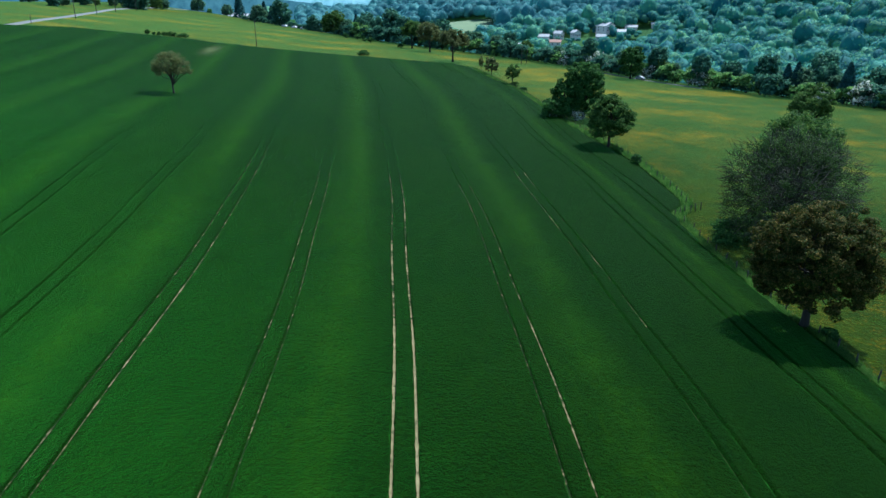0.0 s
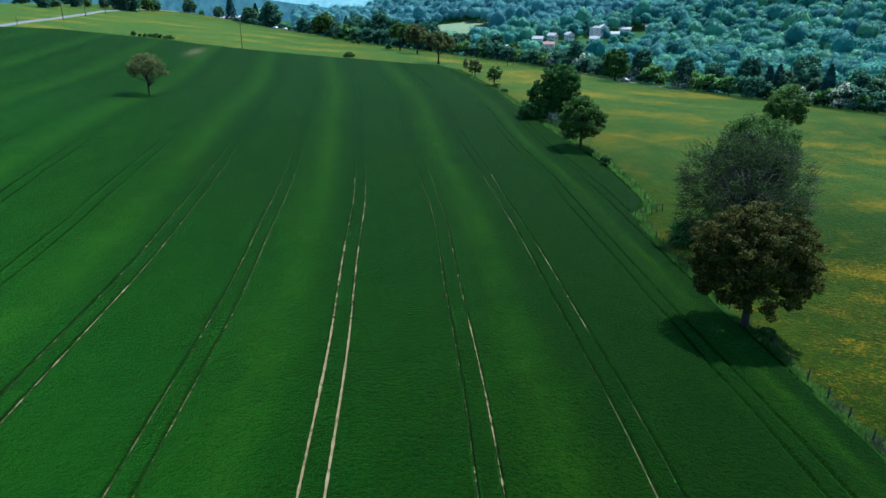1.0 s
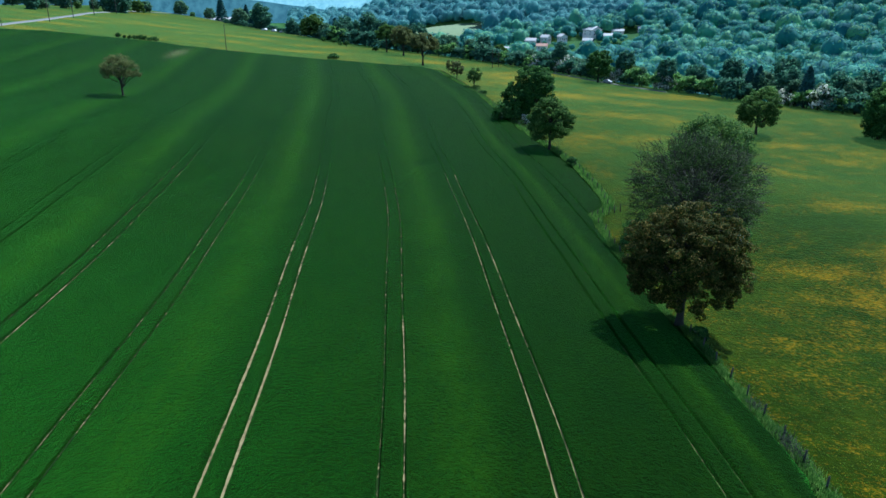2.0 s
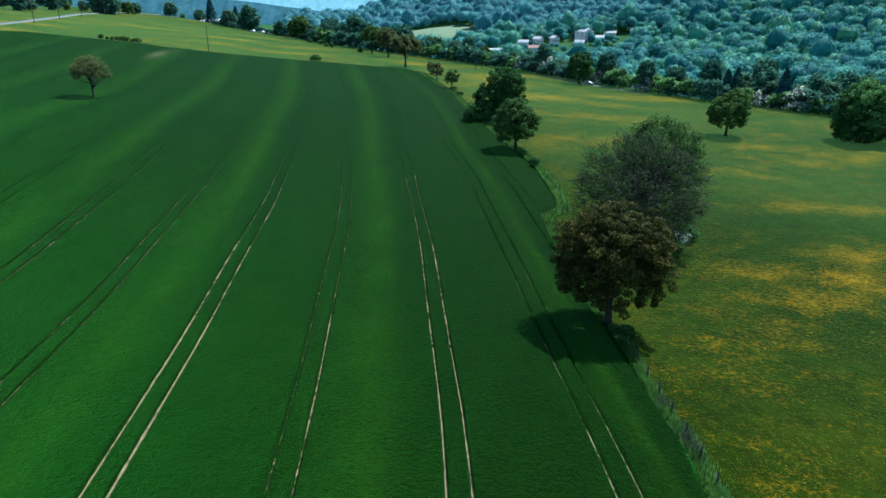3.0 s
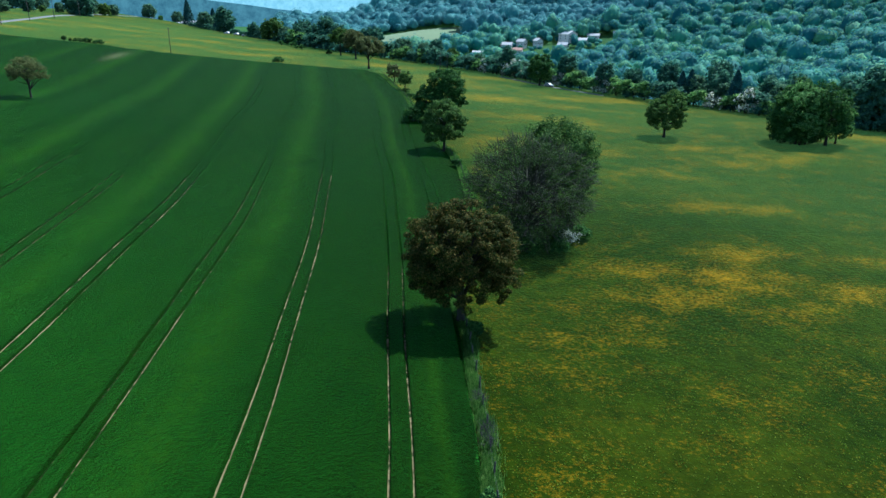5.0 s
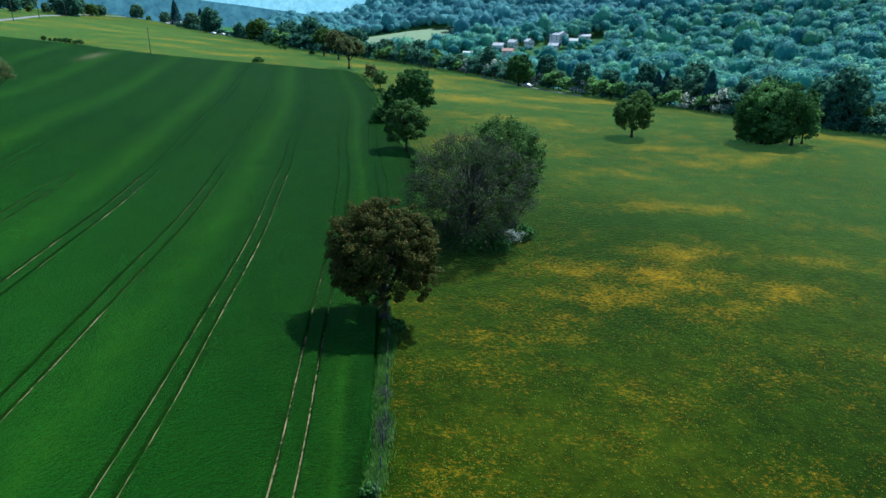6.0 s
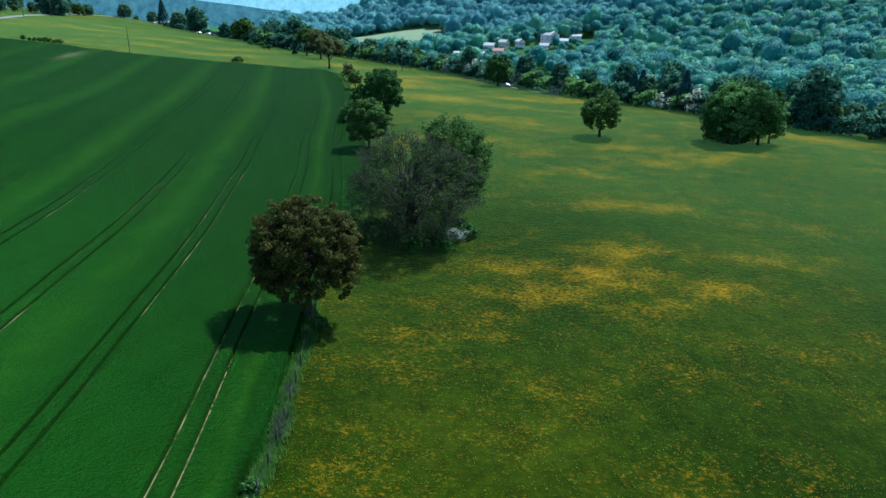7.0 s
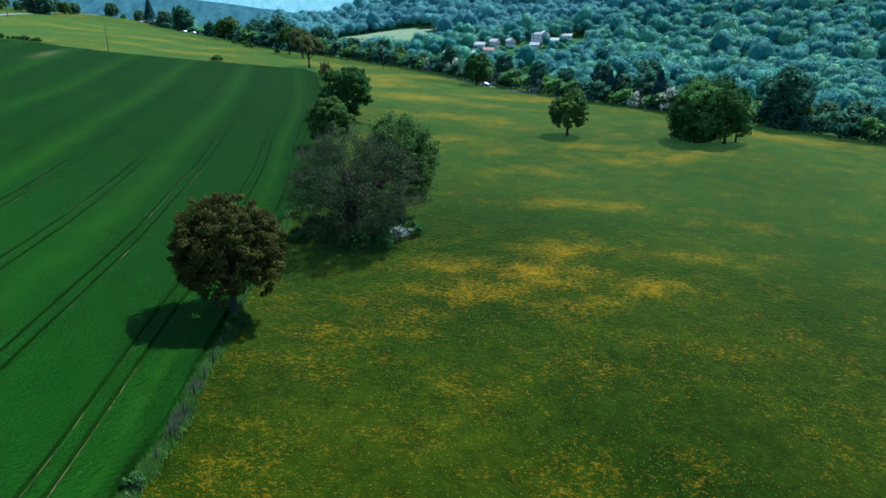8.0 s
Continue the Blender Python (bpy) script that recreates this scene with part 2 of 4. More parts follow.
def bloom_at(x, y):
    """How thick the yellow flowers stand, 0 to 1."""
    x, y = np.asarray(x, float), np.asarray(y, float)
    v = 0.0
    for cx, cy, rx, ry, s in BLOOM:
        v = np.maximum(v, s * np.exp(-(((x - cx) / rx) ** 2 + ((y - cy) / ry) ** 2)))
    wave = 0.5 + 0.5 * np.sin(x / 17.0 + 2.1 * np.sin(y / 23.0)) * np.sin(y / 11.0 + 1.3 * np.sin(x / 31.0))
    v = np.maximum(v, (0.20 + 0.75 * wave * (0.45 + 0.55 * np.sin(y / 6.1 + 1.7 * np.sin(x / 13.0)))) * sstep(120, 225, y + 0.2 * x))
    v = np.maximum(v, 0.12 * wave * sstep(34, 70, y))
    return np.clip(v, 0, 1)


BLOOM = ((81.2, 91.2, 6.9, 3.9, 0.9), (76.7, 83.1, 8.0, 5.0, 0.9), (68.4, 77.4, 10.1, 5.0, 0.7), (64.7, 86.2, 8.2, 4.1, 0.6), (101.0, 87.5, 12.5, 3.9, 0.55), (89.9, 76.8, 8.8, 3.9, 0.55), (77.6, 72.0, 11.9, 3.0, 0.4), (60.4, 66.5, 7.1, 6.1, 0.33),
         (52.4, 64.8, 6.1, 8.1, 0.36), (95.1, 63.4, 13.7, 3.9, 0.25), (45.9, 40.3, 5.0, 5.0, 0.16), (57.0, 34.4, 6.9, 3.0, 0.12), (84.9, 144.3, 12.0, 8.0, 0.45), (86.8, 116.2, 12.7, 3.9, 0.5), (97.8, 113.0, 13.6, 3.9, 0.5), (61.3, 171.1, 14.1, 8.1, 0.6),
         (80.2, 161.3, 13.1, 5.0, 0.5), (112.7, 105.2, 11.6, 4.8, 0.35), (105.2, 171.8, 13.9, 5.9, 0.7), (128.9, 169.2, 12.6, 4.8, 0.65), (55.8, 248.1, 19.9, 13.9, 0.95), (40.0, 300.0, 18.0, 20.0, 0.95), (88.2, 262.3, 24.1, 9.0, 0.9), (69.8, 208.8, 21.9, 8.0, 0.75),
         (10.0, 345.0, 16.0, 11.0, 1.0), (-40.0, 345.0, 26.0, 5.0, 0.7), (-115.0, 335.0, 34.0, 6.0, 0.8), (-150.0, 420.0, 40.0, 12.0, 0.9), (-40.0, 400.0, 26.0, 9.0, 0.6))


# ---------------------------------------------------------------- mesh helpers
def mesh_of(name, verts, faces, mat, smooth=False):
    """A mesh from arrays: faces is an array of rows of equal length."""
    verts, faces = np.asarray(verts, np.float32), np.asarray(faces, np.int32)
    me = bpy.data.meshes.new(name)
    me.vertices.add(len(verts))
    me.vertices.foreach_set("co", verts.ravel())
    k = faces.shape[1]
    me.loops.add(faces.size)
    me.loops.foreach_set("vertex_index", faces.ravel())
    me.polygons.add(len(faces))
    me.polygons.foreach_set("loop_start", np.arange(len(faces), dtype=np.int32) * k)
    if smooth:
        me.polygons.foreach_set("use_smooth", np.ones(len(faces), bool))
    me.update(calc_edges=True)
    me.validate()
    me.materials.append(mat)
    return me


def float_attr(me, name, values):
    a = me.attributes.new(name, "FLOAT", "POINT")
    a.data.foreach_set("value", np.asarray(values, np.float32))


def part(name, bm, mat, parent=None, label=""):
    """One mesh object, under a thing or a part. bm: a bmesh or a mesh."""
    if isinstance(bm, bpy.types.Mesh):
        me = bm
    else:
        me = bpy.data.meshes.new(name)
        bm.to_mesh(me)
        bm.free()
        me.materials.append(mat)
    ob = new(name, me)
    if parent:
        ob.parent = parent
    return tagged(ob, label)


def grid_faces(nx, ny):
    i, j = np.meshgrid(np.arange(nx - 1), np.arange(ny - 1), indexing="ij")
    a = (i * ny + j).ravel()
    return np.stack([a, a + ny, a + ny + 1, a + 1], -1)


def box(bm, x0, y0, z0, x1, y1, z1, bevel=0.0):
    m = Matrix.Translation(((x0 + x1) / 2, (y0 + y1) / 2, (z0 + z1) / 2)) @ Matrix.Diagonal((x1 - x0, y1 - y0, z1 - z0, 1))
    g = bmesh.ops.create_cube(bm, size=1.0, matrix=m)
    if bevel:
        bmesh.ops.bevel(bm, geom=list({e for v in g["verts"] for e in v.link_edges}), offset=bevel, segments=2, affect="EDGES")
    return bm


def tubes(paths, sides=6):
    """Tapered tubes along lists of (x, y, z, radius)."""
    vs, fs, base = [], [], 0
    ang = np.linspace(0, 2 * np.pi, sides, endpoint=False)
    for p in paths:
        p = np.asarray(p, float)
        d = np.gradient(p[:, :3], axis=0)
        d /= np.linalg.norm(d, axis=1, keepdims=True) + 1e-9
        ref = np.where(np.abs(d[:, 2:3]) > 0.9, [[1.0, 0, 0]], [[0, 0, 1.0]])
        a = np.cross(d, ref)
        a /= np.linalg.norm(a, axis=1, keepdims=True) + 1e-9
        b = np.cross(d, a)
        ring = p[:, None, :3] + p[:, None, 3:4] * (np.cos(ang)[None, :, None] * a[:, None] + np.sin(ang)[None, :, None] * b[:, None])
        vs.append(ring.reshape(-1, 3))
        for i in range(len(p) - 1):
            for k in range(sides):
                k2 = (k + 1) % sides
                fs.append((base + i * sides + k, base + i * sides + k2, base + (i + 1) * sides + k2, base + (i + 1) * sides + k))
        base += len(p) * sides
    return np.concatenate(vs), np.array(fs)


def leaf_quads(c, out, size, rng, spread=0.6):
    """One pointed leaf, or spray of leaves, at each place of c, facing more or less along out."""
    n = len(c)
    nrm = out + rng.normal(0, spread, (n, 3))
    nrm /= np.linalg.norm(nrm, axis=1, keepdims=True) + 1e-9
    t = np.cross(nrm, rng.normal(0, 1, (n, 3)))
    t /= np.linalg.norm(t, axis=1, keepdims=True) + 1e-9
    b = np.cross(nrm, t)
    s = (size * rng.uniform(0.6, 1.35, (n, 1)))
    v = np.stack([c - t * s * 0.75, c - b * s * 0.42 + nrm * s * 0.12, c + t * s * 0.75, c + b * s * 0.42 + nrm * s * 0.12], 1)
    return v.reshape(-1, 3), np.arange(4 * n).reshape(n, 4)


def crown_clumps(rng, n, r, h, flat, lump, drum=0.0):
    """Clump places in an uneven crown of radius r and height h around its middle; flat: how much of the underside is cut."""
    d = rng.normal(0, 1, (n * 3, 3))
    d /= np.linalg.norm(d, axis=1, keepdims=True)
    d = d[d[:, 2] > -1 + flat][:n]
    ph = rng.uniform(0, 6.28, 6)
    w = 1 + lump * (np.sin(3 * d[:, 0] + ph[0]) * np.sin(2.6 * d[:, 1] + ph[1]) + 0.8 * np.sin(5.2 * d[:, 2] + ph[2] + 2 * d[:, 0]) * np.sin(4.6 * d[:, 1] + ph[3])
                    + 0.5 * np.sin(9 * d[:, 0] + ph[4]) * np.sin(8 * d[:, 2] + ph[5]))
    rad = w * rng.uniform(0.35, 1.0, len(d)) ** 0.45
    wide = np.where(d[:, 2] < 0, (np.hypot(d[:, 0], d[:, 1]) + 0.05) ** -drum, 1.0)[:, None]
    return d * rad[:, None] * (r, r, h / 2) * np.concatenate([wide, wide, np.ones_like(wide)], 1), d


def tree(name, height, width, bare, leaves, size, leaf_mat, seed, label, bark=None, clumps=None, flat=0.45, lump=0.14, limbs=12, trunk_r=None, lean=(0, 0), stems=1, clump_r=None, twigs=0, drum=0.3):
    """A broadleaved tree: trunk and limbs, and a crown of leaf clumps with gaps. bare: height of the clear stem."""
    rng = np.random.default_rng(seed)
    bark = bark or M_BARK
    root = tagged(new(name), label, "tree")
    clumps = int((clumps or 80) * 1.5)
    cr = clump_r or width * 0.085
    ch = height - bare
    # the widest place of the crown lies below its middle
    cz = bare + ch * 0.5
    pts, out = crown_clumps(rng, clumps, width / 2 - cr * 0.8, ch - cr * 1.4, flat, lump, drum)
    pts = pts + (lean[0], lean[1], cz)
    tr = trunk_r or width * 0.032
    paths = []
    for s in range(stems):
        off = rng.normal(0, width * 0.09, 2) if stems > 1 else np.zeros(2)
        k = np.linspace(0, 1, 7)
        wob = np.cumsum(rng.normal(0, 0.05, (7, 2)), 0) * width * 0.06
        top = np.array([lean[0] * 0.5, lean[1] * 0.5])
        x = off[0] + (wob[:, 0] + top[0]) * k
        y = off[1] + (wob[:, 1] + top[1]) * k
        rad = tr * (1 - 0.72 * k) * np.where(k < 0.05, 1.45, 1.0) / stems ** 0.4
        paths.append(np.stack([x, y, -0.35 + k * (bare + ch * 0.62 + 0.35), rad], -1))
    pick = rng.choice(len(pts), min(limbs, len(pts)), replace=False)
    for i in pick:
        p = paths[i % stems]
        j = rng.integers(2, 6)
        a, e = p[j, :3], pts[i]
        midp = (a + e) / 2 + (0, 0, 0.12 * np.linalg.norm(e - a)) + rng.normal(0, 0.04 * width, 3)
        r0 = p[j, 3] * 0.55
        paths.append(np.array([[*a, r0], [*(a * 0.6 + midp * 0.4), r0 * 0.8], [*midp, r0 * 0.6], [*(midp * 0.45 + e * 0.55), r0 * 0.4], [*e, r0 * 0.15]]))
    v, f = tubes(paths, 7)
    part("trunk", mesh_of("trunk", v, f, bark, True), bark, root, "dark rough bark")
    if twigs:
        fine = []
        for i in rng.integers(0, len(pts), twigs):
            a = pts[i] + rng.normal(0, cr * 0.45, 3)
            d = out[i] * 0.8 + rng.normal(0, 0.45, 3) + (0, 0, 0.12)
            d *= cr * rng.uniform(0.9, 1.9) / np.linalg.norm(d)
            m = a + d * 0.55 + rng.normal(0, 0.1, 3)
            fine.append([(*a, 0.035), (*m, 0.024), (*(a + d), 0.008)])
        v, f = tubes(fine, 3)
        tagged(part("twig", mesh_of("twig", v, f, bark), bark, root), "fine bare grey twigs", kind="stuff")
    idx = rng.integers(0, len(pts), leaves)
    lobe = cr * rng.uniform(0.65, 1.25, len(pts))
    g = rng.normal(0, 1, (leaves, 3))
    g /= np.linalg.norm(g, axis=1, keepdims=True)
    c = pts[idx] + g * (lobe[idx] * rng.uniform(0.3, 1.0, leaves) ** 0.5)[:, None] * (1, 1, 0.72)
    c[:, 2] = np.maximum(c[:, 2], 0.15)
    o = g * 0.8 + out[idx] * 0.3 + (0, 0, 0.35)
    v, f = leaf_quads(c, o, size, rng)
    part("crown", mesh_of("crown", v, f, leaf_mat), leaf_mat, root)
    return root


def conifer(name, height, width, leaves, seed, label):
    rng = np.random.default_rng(seed)
    root = tagged(new(name), label, "tree")
    v, f = tubes([[(0, 0, -0.3, height * 0.018), (0, 0, height * 0.5, height * 0.011), (0, 0, height * 0.97, 0.02)]], 6)
    part("trunk", mesh_of("trunk", v, f, M_BARK, True), M_BARK, root)
    k = rng.uniform(0.03, 1, leaves) ** 0.75
    tier = 0.78 + 0.3 * ((k * 13) % 1)
    a = rng.uniform(0, 6.283, leaves)
    rad = width / 2 * (1 - k) ** 0.65 * tier * np.sqrt(rng.uniform(0.25, 1, leaves)) * (1 + 0.12 * np.sin(3 * a + seed))
    c = np.stack([rad * np.cos(a), rad * np.sin(a), height * (0.03 + 0.97 * k) - rad * 0.28], -1)
    o = np.stack([np.cos(a), np.sin(a), 0.5 + 0 * a], -1)
    v, f = leaf_quads(c, o, height * 0.045, rng, 0.6)
    part("crown", mesh_of("crown", v, f, M_CONIFER), M_CONIFER, root)
    return root


def shrub(name, height, width, leaves, size, mat, seed, label, category="bush"):
    """A bush that is leafy to the ground."""
    rng = np.random.default_rng(seed)
    root = tagged(new(name), label, category)
    paths = []
    for i in range(7):
        a, r = rng.uniform(0, 6.28), width * rng.uniform(0.1, 0.38)
        paths.append([(0.1 * math.cos(a), 0.1 * math.sin(a), -0.2, 0.05), (r * 0.5 * math.cos(a), r * 0.5 * math.sin(a), height * 0.4, 0.035), (r * math.cos(a), r * math.sin(a), height * 0.8, 0.01)])
    v, f = tubes(paths, 5)
    part("stems", mesh_of("stems", v, f, M_BARK), M_BARK, root)
    pts, out = crown_clumps(rng, max(16, leaves // 60), width / 2 * 0.9, height * 1.15, 0.7, 0.2)
    idx = rng.integers(0, len(pts), leaves)
    c = pts[idx] + (0, 0, height * 0.42) + rng.normal(0, 1, (leaves, 3)) * (width * 0.09, width * 0.09, height * 0.07)
    c[:, 2] = np.maximum(c[:, 2], 0.08)
    v, f = leaf_quads(c, out[idx] * 0.7 + (0, 0, 0.5), size, rng)
    part("crown", mesh_of("crown", v, f, mat), mat, root)
    return root


def place(ob, x, y, turn=0.0, sink=0.0):
    ob.matrix_basis = pose(x, y, float(land(x, y)) - sink, 0, 0, turn)
    return ob


# ---------------------------------------------------------------- ground
def axis(inner0, inner1, step, lo, hi):
    a = np.arange(inner0, inner1 + 0.1, step)
    out1, out0 = [inner1], [inner0]
    d = step
    while out1[-1] < hi:
        d *= 1.16
        out1.append(min(hi, out1[-1] + d))
    d = step
    while out0[-1] > lo:
        d *= 1.16
        out0.append(max(lo, out0[-1] - d))
    return np.array(sorted(set(out0[1:]) | set(a.tolist()) | set(out1[1:])))


gx, gy = axis(-260, 240, 2.0, -4200, 4200), axis(-60, 520, 2.0, -3000, 4700)
X, Y = np.meshgrid(gx, gy, indexing="ij")
Z = land(X, Y)
me = mesh_of("ground", np.stack([X, Y, Z], -1).reshape(-1, 3), grid_faces(len(gx), len(gy)), M_MEADOW, True)
float_attr(me, "bloom", (bloom_at(X, Y) * (1 - sstep(0, 12, beyond(X, Y)))).ravel())
float_attr(me, "lowland", sstep(2, 30, beyond(X, Y)).ravel())
tagged(part("ground", me, M_MEADOW), "rolling green meadow with drifts of yellow buttercups", "ground", kind="structure")

# ---------------------------------------------------------------- the cereal field with its tramlines
PITCH, FIRST, GAUGE = 12.3, -2.6, 0.92
LANES = range(-14, 5)


LANE_Y = (-70, 35, 60, 90, 120, 150, 165, 190, 225, 260, 316)
LANE_S = (4.5, 0.15, -1.3, -3.35, -6.0, -9.8, -12.2, -13.8, -18.7, -25.7, -36.0)


def lane_shift(u, y):
    """How far a wheel lane has drifted sideways, as the lanes bend with the slope."""
    y = np.asarray(y, float)
    k = (np.asarray(u, float) - FIRST) / PITCH
    s = sum(np.interp(y + o, LANE_Y, LANE_S) for o in (-14, -7, 0, 7, 14)) / 5
    sway = 0.10 * np.sin(y / 7.5 + 0.9 * k) + 0.14 * np.sin(y / 17.0 + 2.0 * k)
    return s + sway + np.interp(k, (2, 2.8, 3.2, 3.8, 4.2), (0, -0.5, -0.5, -5.3, -5.3))


def lane_depth(u, y):
    """How far the crop is worn down in a wheel lane, 0 to 1."""
    return 0.5 * (0.3 + 0.7 * (1 - sstep(65, 170, y))) * (1 - (0.14 + 0.34 * sstep(90, 150, y)) * (1 + np.sin(np.asarray(y) / 17 + np.asarray(u) * 0.4 + 1.5 * np.sin(np.asarray(y) / 31 + np.asarray(u))))) * np.interp((np.asarray(u) - FIRST) / PITCH, (-1, 0, 1, 2, 3), (1.0, 1.0, 1.0, 1.42, 1.5)) * np.where(np.asarray(u) < -34, 0.33 - 0.16 * sstep(60, 140, y), np.where(np.asarray(u) < -8, 0.56 - 0.32 * sstep(70, 150, y), 1.0))


def field_end(x):
    return np.interp(x, (-185, -143, -100, -60, 4, 60), (296, 333, 311, 309, 313, 313))


cols, depth = [], []
for k in LANES:
    c = FIRST + PITCH * k
    for side in (-GAUGE, GAUGE):
        for du, dz in ((-0.34, 0), (-0.2, 0), (-0.14, 1), (0.14, 1), (0.2, 0), (0.34, 0)):
            cols.append(c + side + du)
            depth.append(dz)
    for du in (-5.4, -4.2, -3.0, -2.0, 0.0, 2.0, 3.0, 4.2, 5.4):
        cols.append(c + du)
        depth.append(0)
for u in np.arange(55, 110, 3.0):
    cols.append(u)
    depth.append(0)
order = np.argsort(cols)
cols, depth = np.array(cols)[order], np.array(depth)[order]
rows = np.concatenate([np.arange(-70, 130, 1.4), np.arange(130, 316, 2.2)])
U, V = np.meshgrid(cols, rows, indexing="ij")
FX = np.minimum(U + lane_shift(U, V), np.interp(V, EDGE_Y, EDGE_X))
FX = np.maximum(FX, -186)
FY = np.minimum(V, field_end(FX))
rng = np.random.default_rng(5)
crop_h = 0.66 + 0.05 * np.sin(U * 0.9) * np.sin(V * 0.35) + rng.normal(0, 0.025, U.shape)
crop_h = crop_h * (1 - depth[:, None] * lane_depth(U, V)) * (1 - 0.6 * np.exp(-((FX - 9.5) / 1.9) ** 2 - ((FY - 138.2) / 2.2) ** 2))
rim = (np.interp(V, EDGE_Y, EDGE_X) - FX < 0.02) | (field_end(FX) - FY < 0.02)
FZ = land(FX, FY) + np.where(rim, 0.02, crop_h)
me = mesh_of("cereal_field", np.stack([FX, FY, FZ], -1).reshape(-1, 3), grid_faces(len(cols), len(rows)), M_CROP, True)
BAND = ((U + 8.7 + 12.15) % 24.3) - 12.15
float_attr(me, "band", (np.exp(-(BAND / 1.9) ** 2) + 0.35 * np.exp(-(((BAND + 3.5) / 3.5) ** 2))).ravel())
LANE = ((U - FIRST + PITCH / 2) % PITCH) - PITCH / 2
float_attr(me, "thin", (np.exp(-(LANE / 1.7) ** 2) * (0.3 + 0.7 * sstep(60, 150, V)) + 1.6 * np.exp(-((FX - 9.5) / 1.9) ** 2 - ((FY - 138.2) / 2.2) ** 2)).ravel())
float_attr(me, "bare", np.exp(-(((FX + 91.5 + (FY - 280) * 0.15) / 2.6) ** 2 + ((FY - 280) / 14) ** 2)).ravel())
bm = bmesh.new()
bm.from_mesh(me)
bmesh.ops.dissolve_degenerate(bm, dist=0.002, edges=bm.edges)
bm.to_mesh(me)
bm.free()
tagged(part("cereal_field", me, M_CROP), "even dark green young cereal crop with sprayer wheel lanes", "field", kind="structure")


def wheel_track(k, side, mat, y0, y1, label):
    """Bare strip on the floor of one wheel lane."""
    ys = np.arange(y0, y1, 0.7)
    c = FIRST + PITCH * k + side
    rng = np.random.default_rng(int(k * 10 + 300 + side * 3))
    w = np.clip({0: 0.1, 2: 0.085, 3: 0.075}.get(k, 0.055) + 0.02 * rng.normal(0, 1, len(ys)), 0.02, 0.15)
    vs, keep = [], []
    for y, ww in zip(ys, w):
        cx = c + float(lane_shift(c, y))
        if cx > np.interp(y, EDGE_Y, EDGE_X) - 0.6 or y > field_end(cx) - 1:
            continue
        floor = 0.69 * (1 - float(lane_depth(c, y))) + 0.05
        vs += [(cx + d, y, float(land(cx + d, y)) + floor + h) for d, h in ((-ww, 0.02), (-ww * 0.4, 0.0), (ww * 0.4, 0.0), (ww, 0.02))]
    n = len(vs) // 4
    me = mesh_of("wheel_track", vs, grid_faces(n, 4), mat, True)
    tagged(part("wheel_track", me, mat), label, "track", "sprayer wheel lanes", "structure")


for k in LANES:
    for side in (-GAUGE, GAUGE):
        if k == 0:
            wheel_track(k, side, M_SOIL, -40, 64, "pale dry soil wheel lane worn through the crop")
            wheel_track(k, side, M_SOIL_MID, 64, 86, "tan soil wheel lane with patches of green")
            wheel_track(k, side, M_SOIL_LOW, 86, 122, "half overgrown wheel lane in the crop")
        elif k == -2 and side > 0:
            wheel_track(k, side, M_SOIL_MID, -40, 84, "tan soil wheel lane worn through the crop")
            wheel_track(k, side, M_SOIL_LOW, 84, 130, "half overgrown wheel lane in the crop")
        elif k == 2:
            wheel_track(k, side, M_SOIL, -40, 60, "tan soil wheel lane worn through the crop")
            wheel_track(k, side, M_SOIL_MID, 60, 92, "tan soil wheel lane with patches of green")
            wheel_track(k, side, M_SOIL_LOW, 92, 130, "half overgrown wheel lane in the crop")
        elif k == -1 or k == 1:
            wheel_track(k, side, M_SOIL_MID if k == 1 and side > 0 else M_SOIL_LOW, -40, 66, "tan soil wheel lane with patches of green")
            wheel_track(k, side, M_SOIL_LOW, 66, 118, "half overgrown wheel lane in the crop")
        elif k == 3:
            wheel_track(k, side, M_SOIL_MID, -40, 62, "tan soil wheel lane worn through the crop")
            wheel_track(k, side, M_SOIL_LOW, 62, 84, "tan soil wheel lane with patches of green")
        elif k == -2:
            wheel_track(k, side, M_SOIL_LOW, -40, 120, "half overgrown wheel lane in the crop")

# ---------------------------------------------------------------- distance
def ridge(name, y, x0, x1, zs, mat, label):
    """A hazy ridge line far behind everything, with an uneven top."""
    xs = np.linspace(x0, x1, 90)
    rng = np.random.default_rng(int(y))
    top = np.interp(xs, np.linspace(x0, x1, len(zs)), zs) + np.cumsum(rng.normal(0, 1.2, 90)) * 0.4
    vs = [(x, y + 0.00008 * x * x, z) for x, t in zip(xs, top) for z in (-60, t * 0.35, t * 0.7, t)]
    me = mesh_of(name, vs, grid_faces(90, 4), mat, True)
    tagged(part(name, me, mat), label, "hills", kind="structure")


# upright backdrop sheets, self-lit; their blue haze is emission colour
ridge("backdrop", 2700, -3200, 2600, (260, 250, 200, 150, 110, 100, 110, 160, 200, 220), M_HAZE, "glowing backdrop sheet of pale blue hazy hills closing the valley")
ridge("backdrop_hill", 1750, -2600, -250, (250, 240, 220, 190, 150, 110, 75, 40, 5), M_HILL, "glowing backdrop sheet of a blue hazy wooded hillside across the valley")


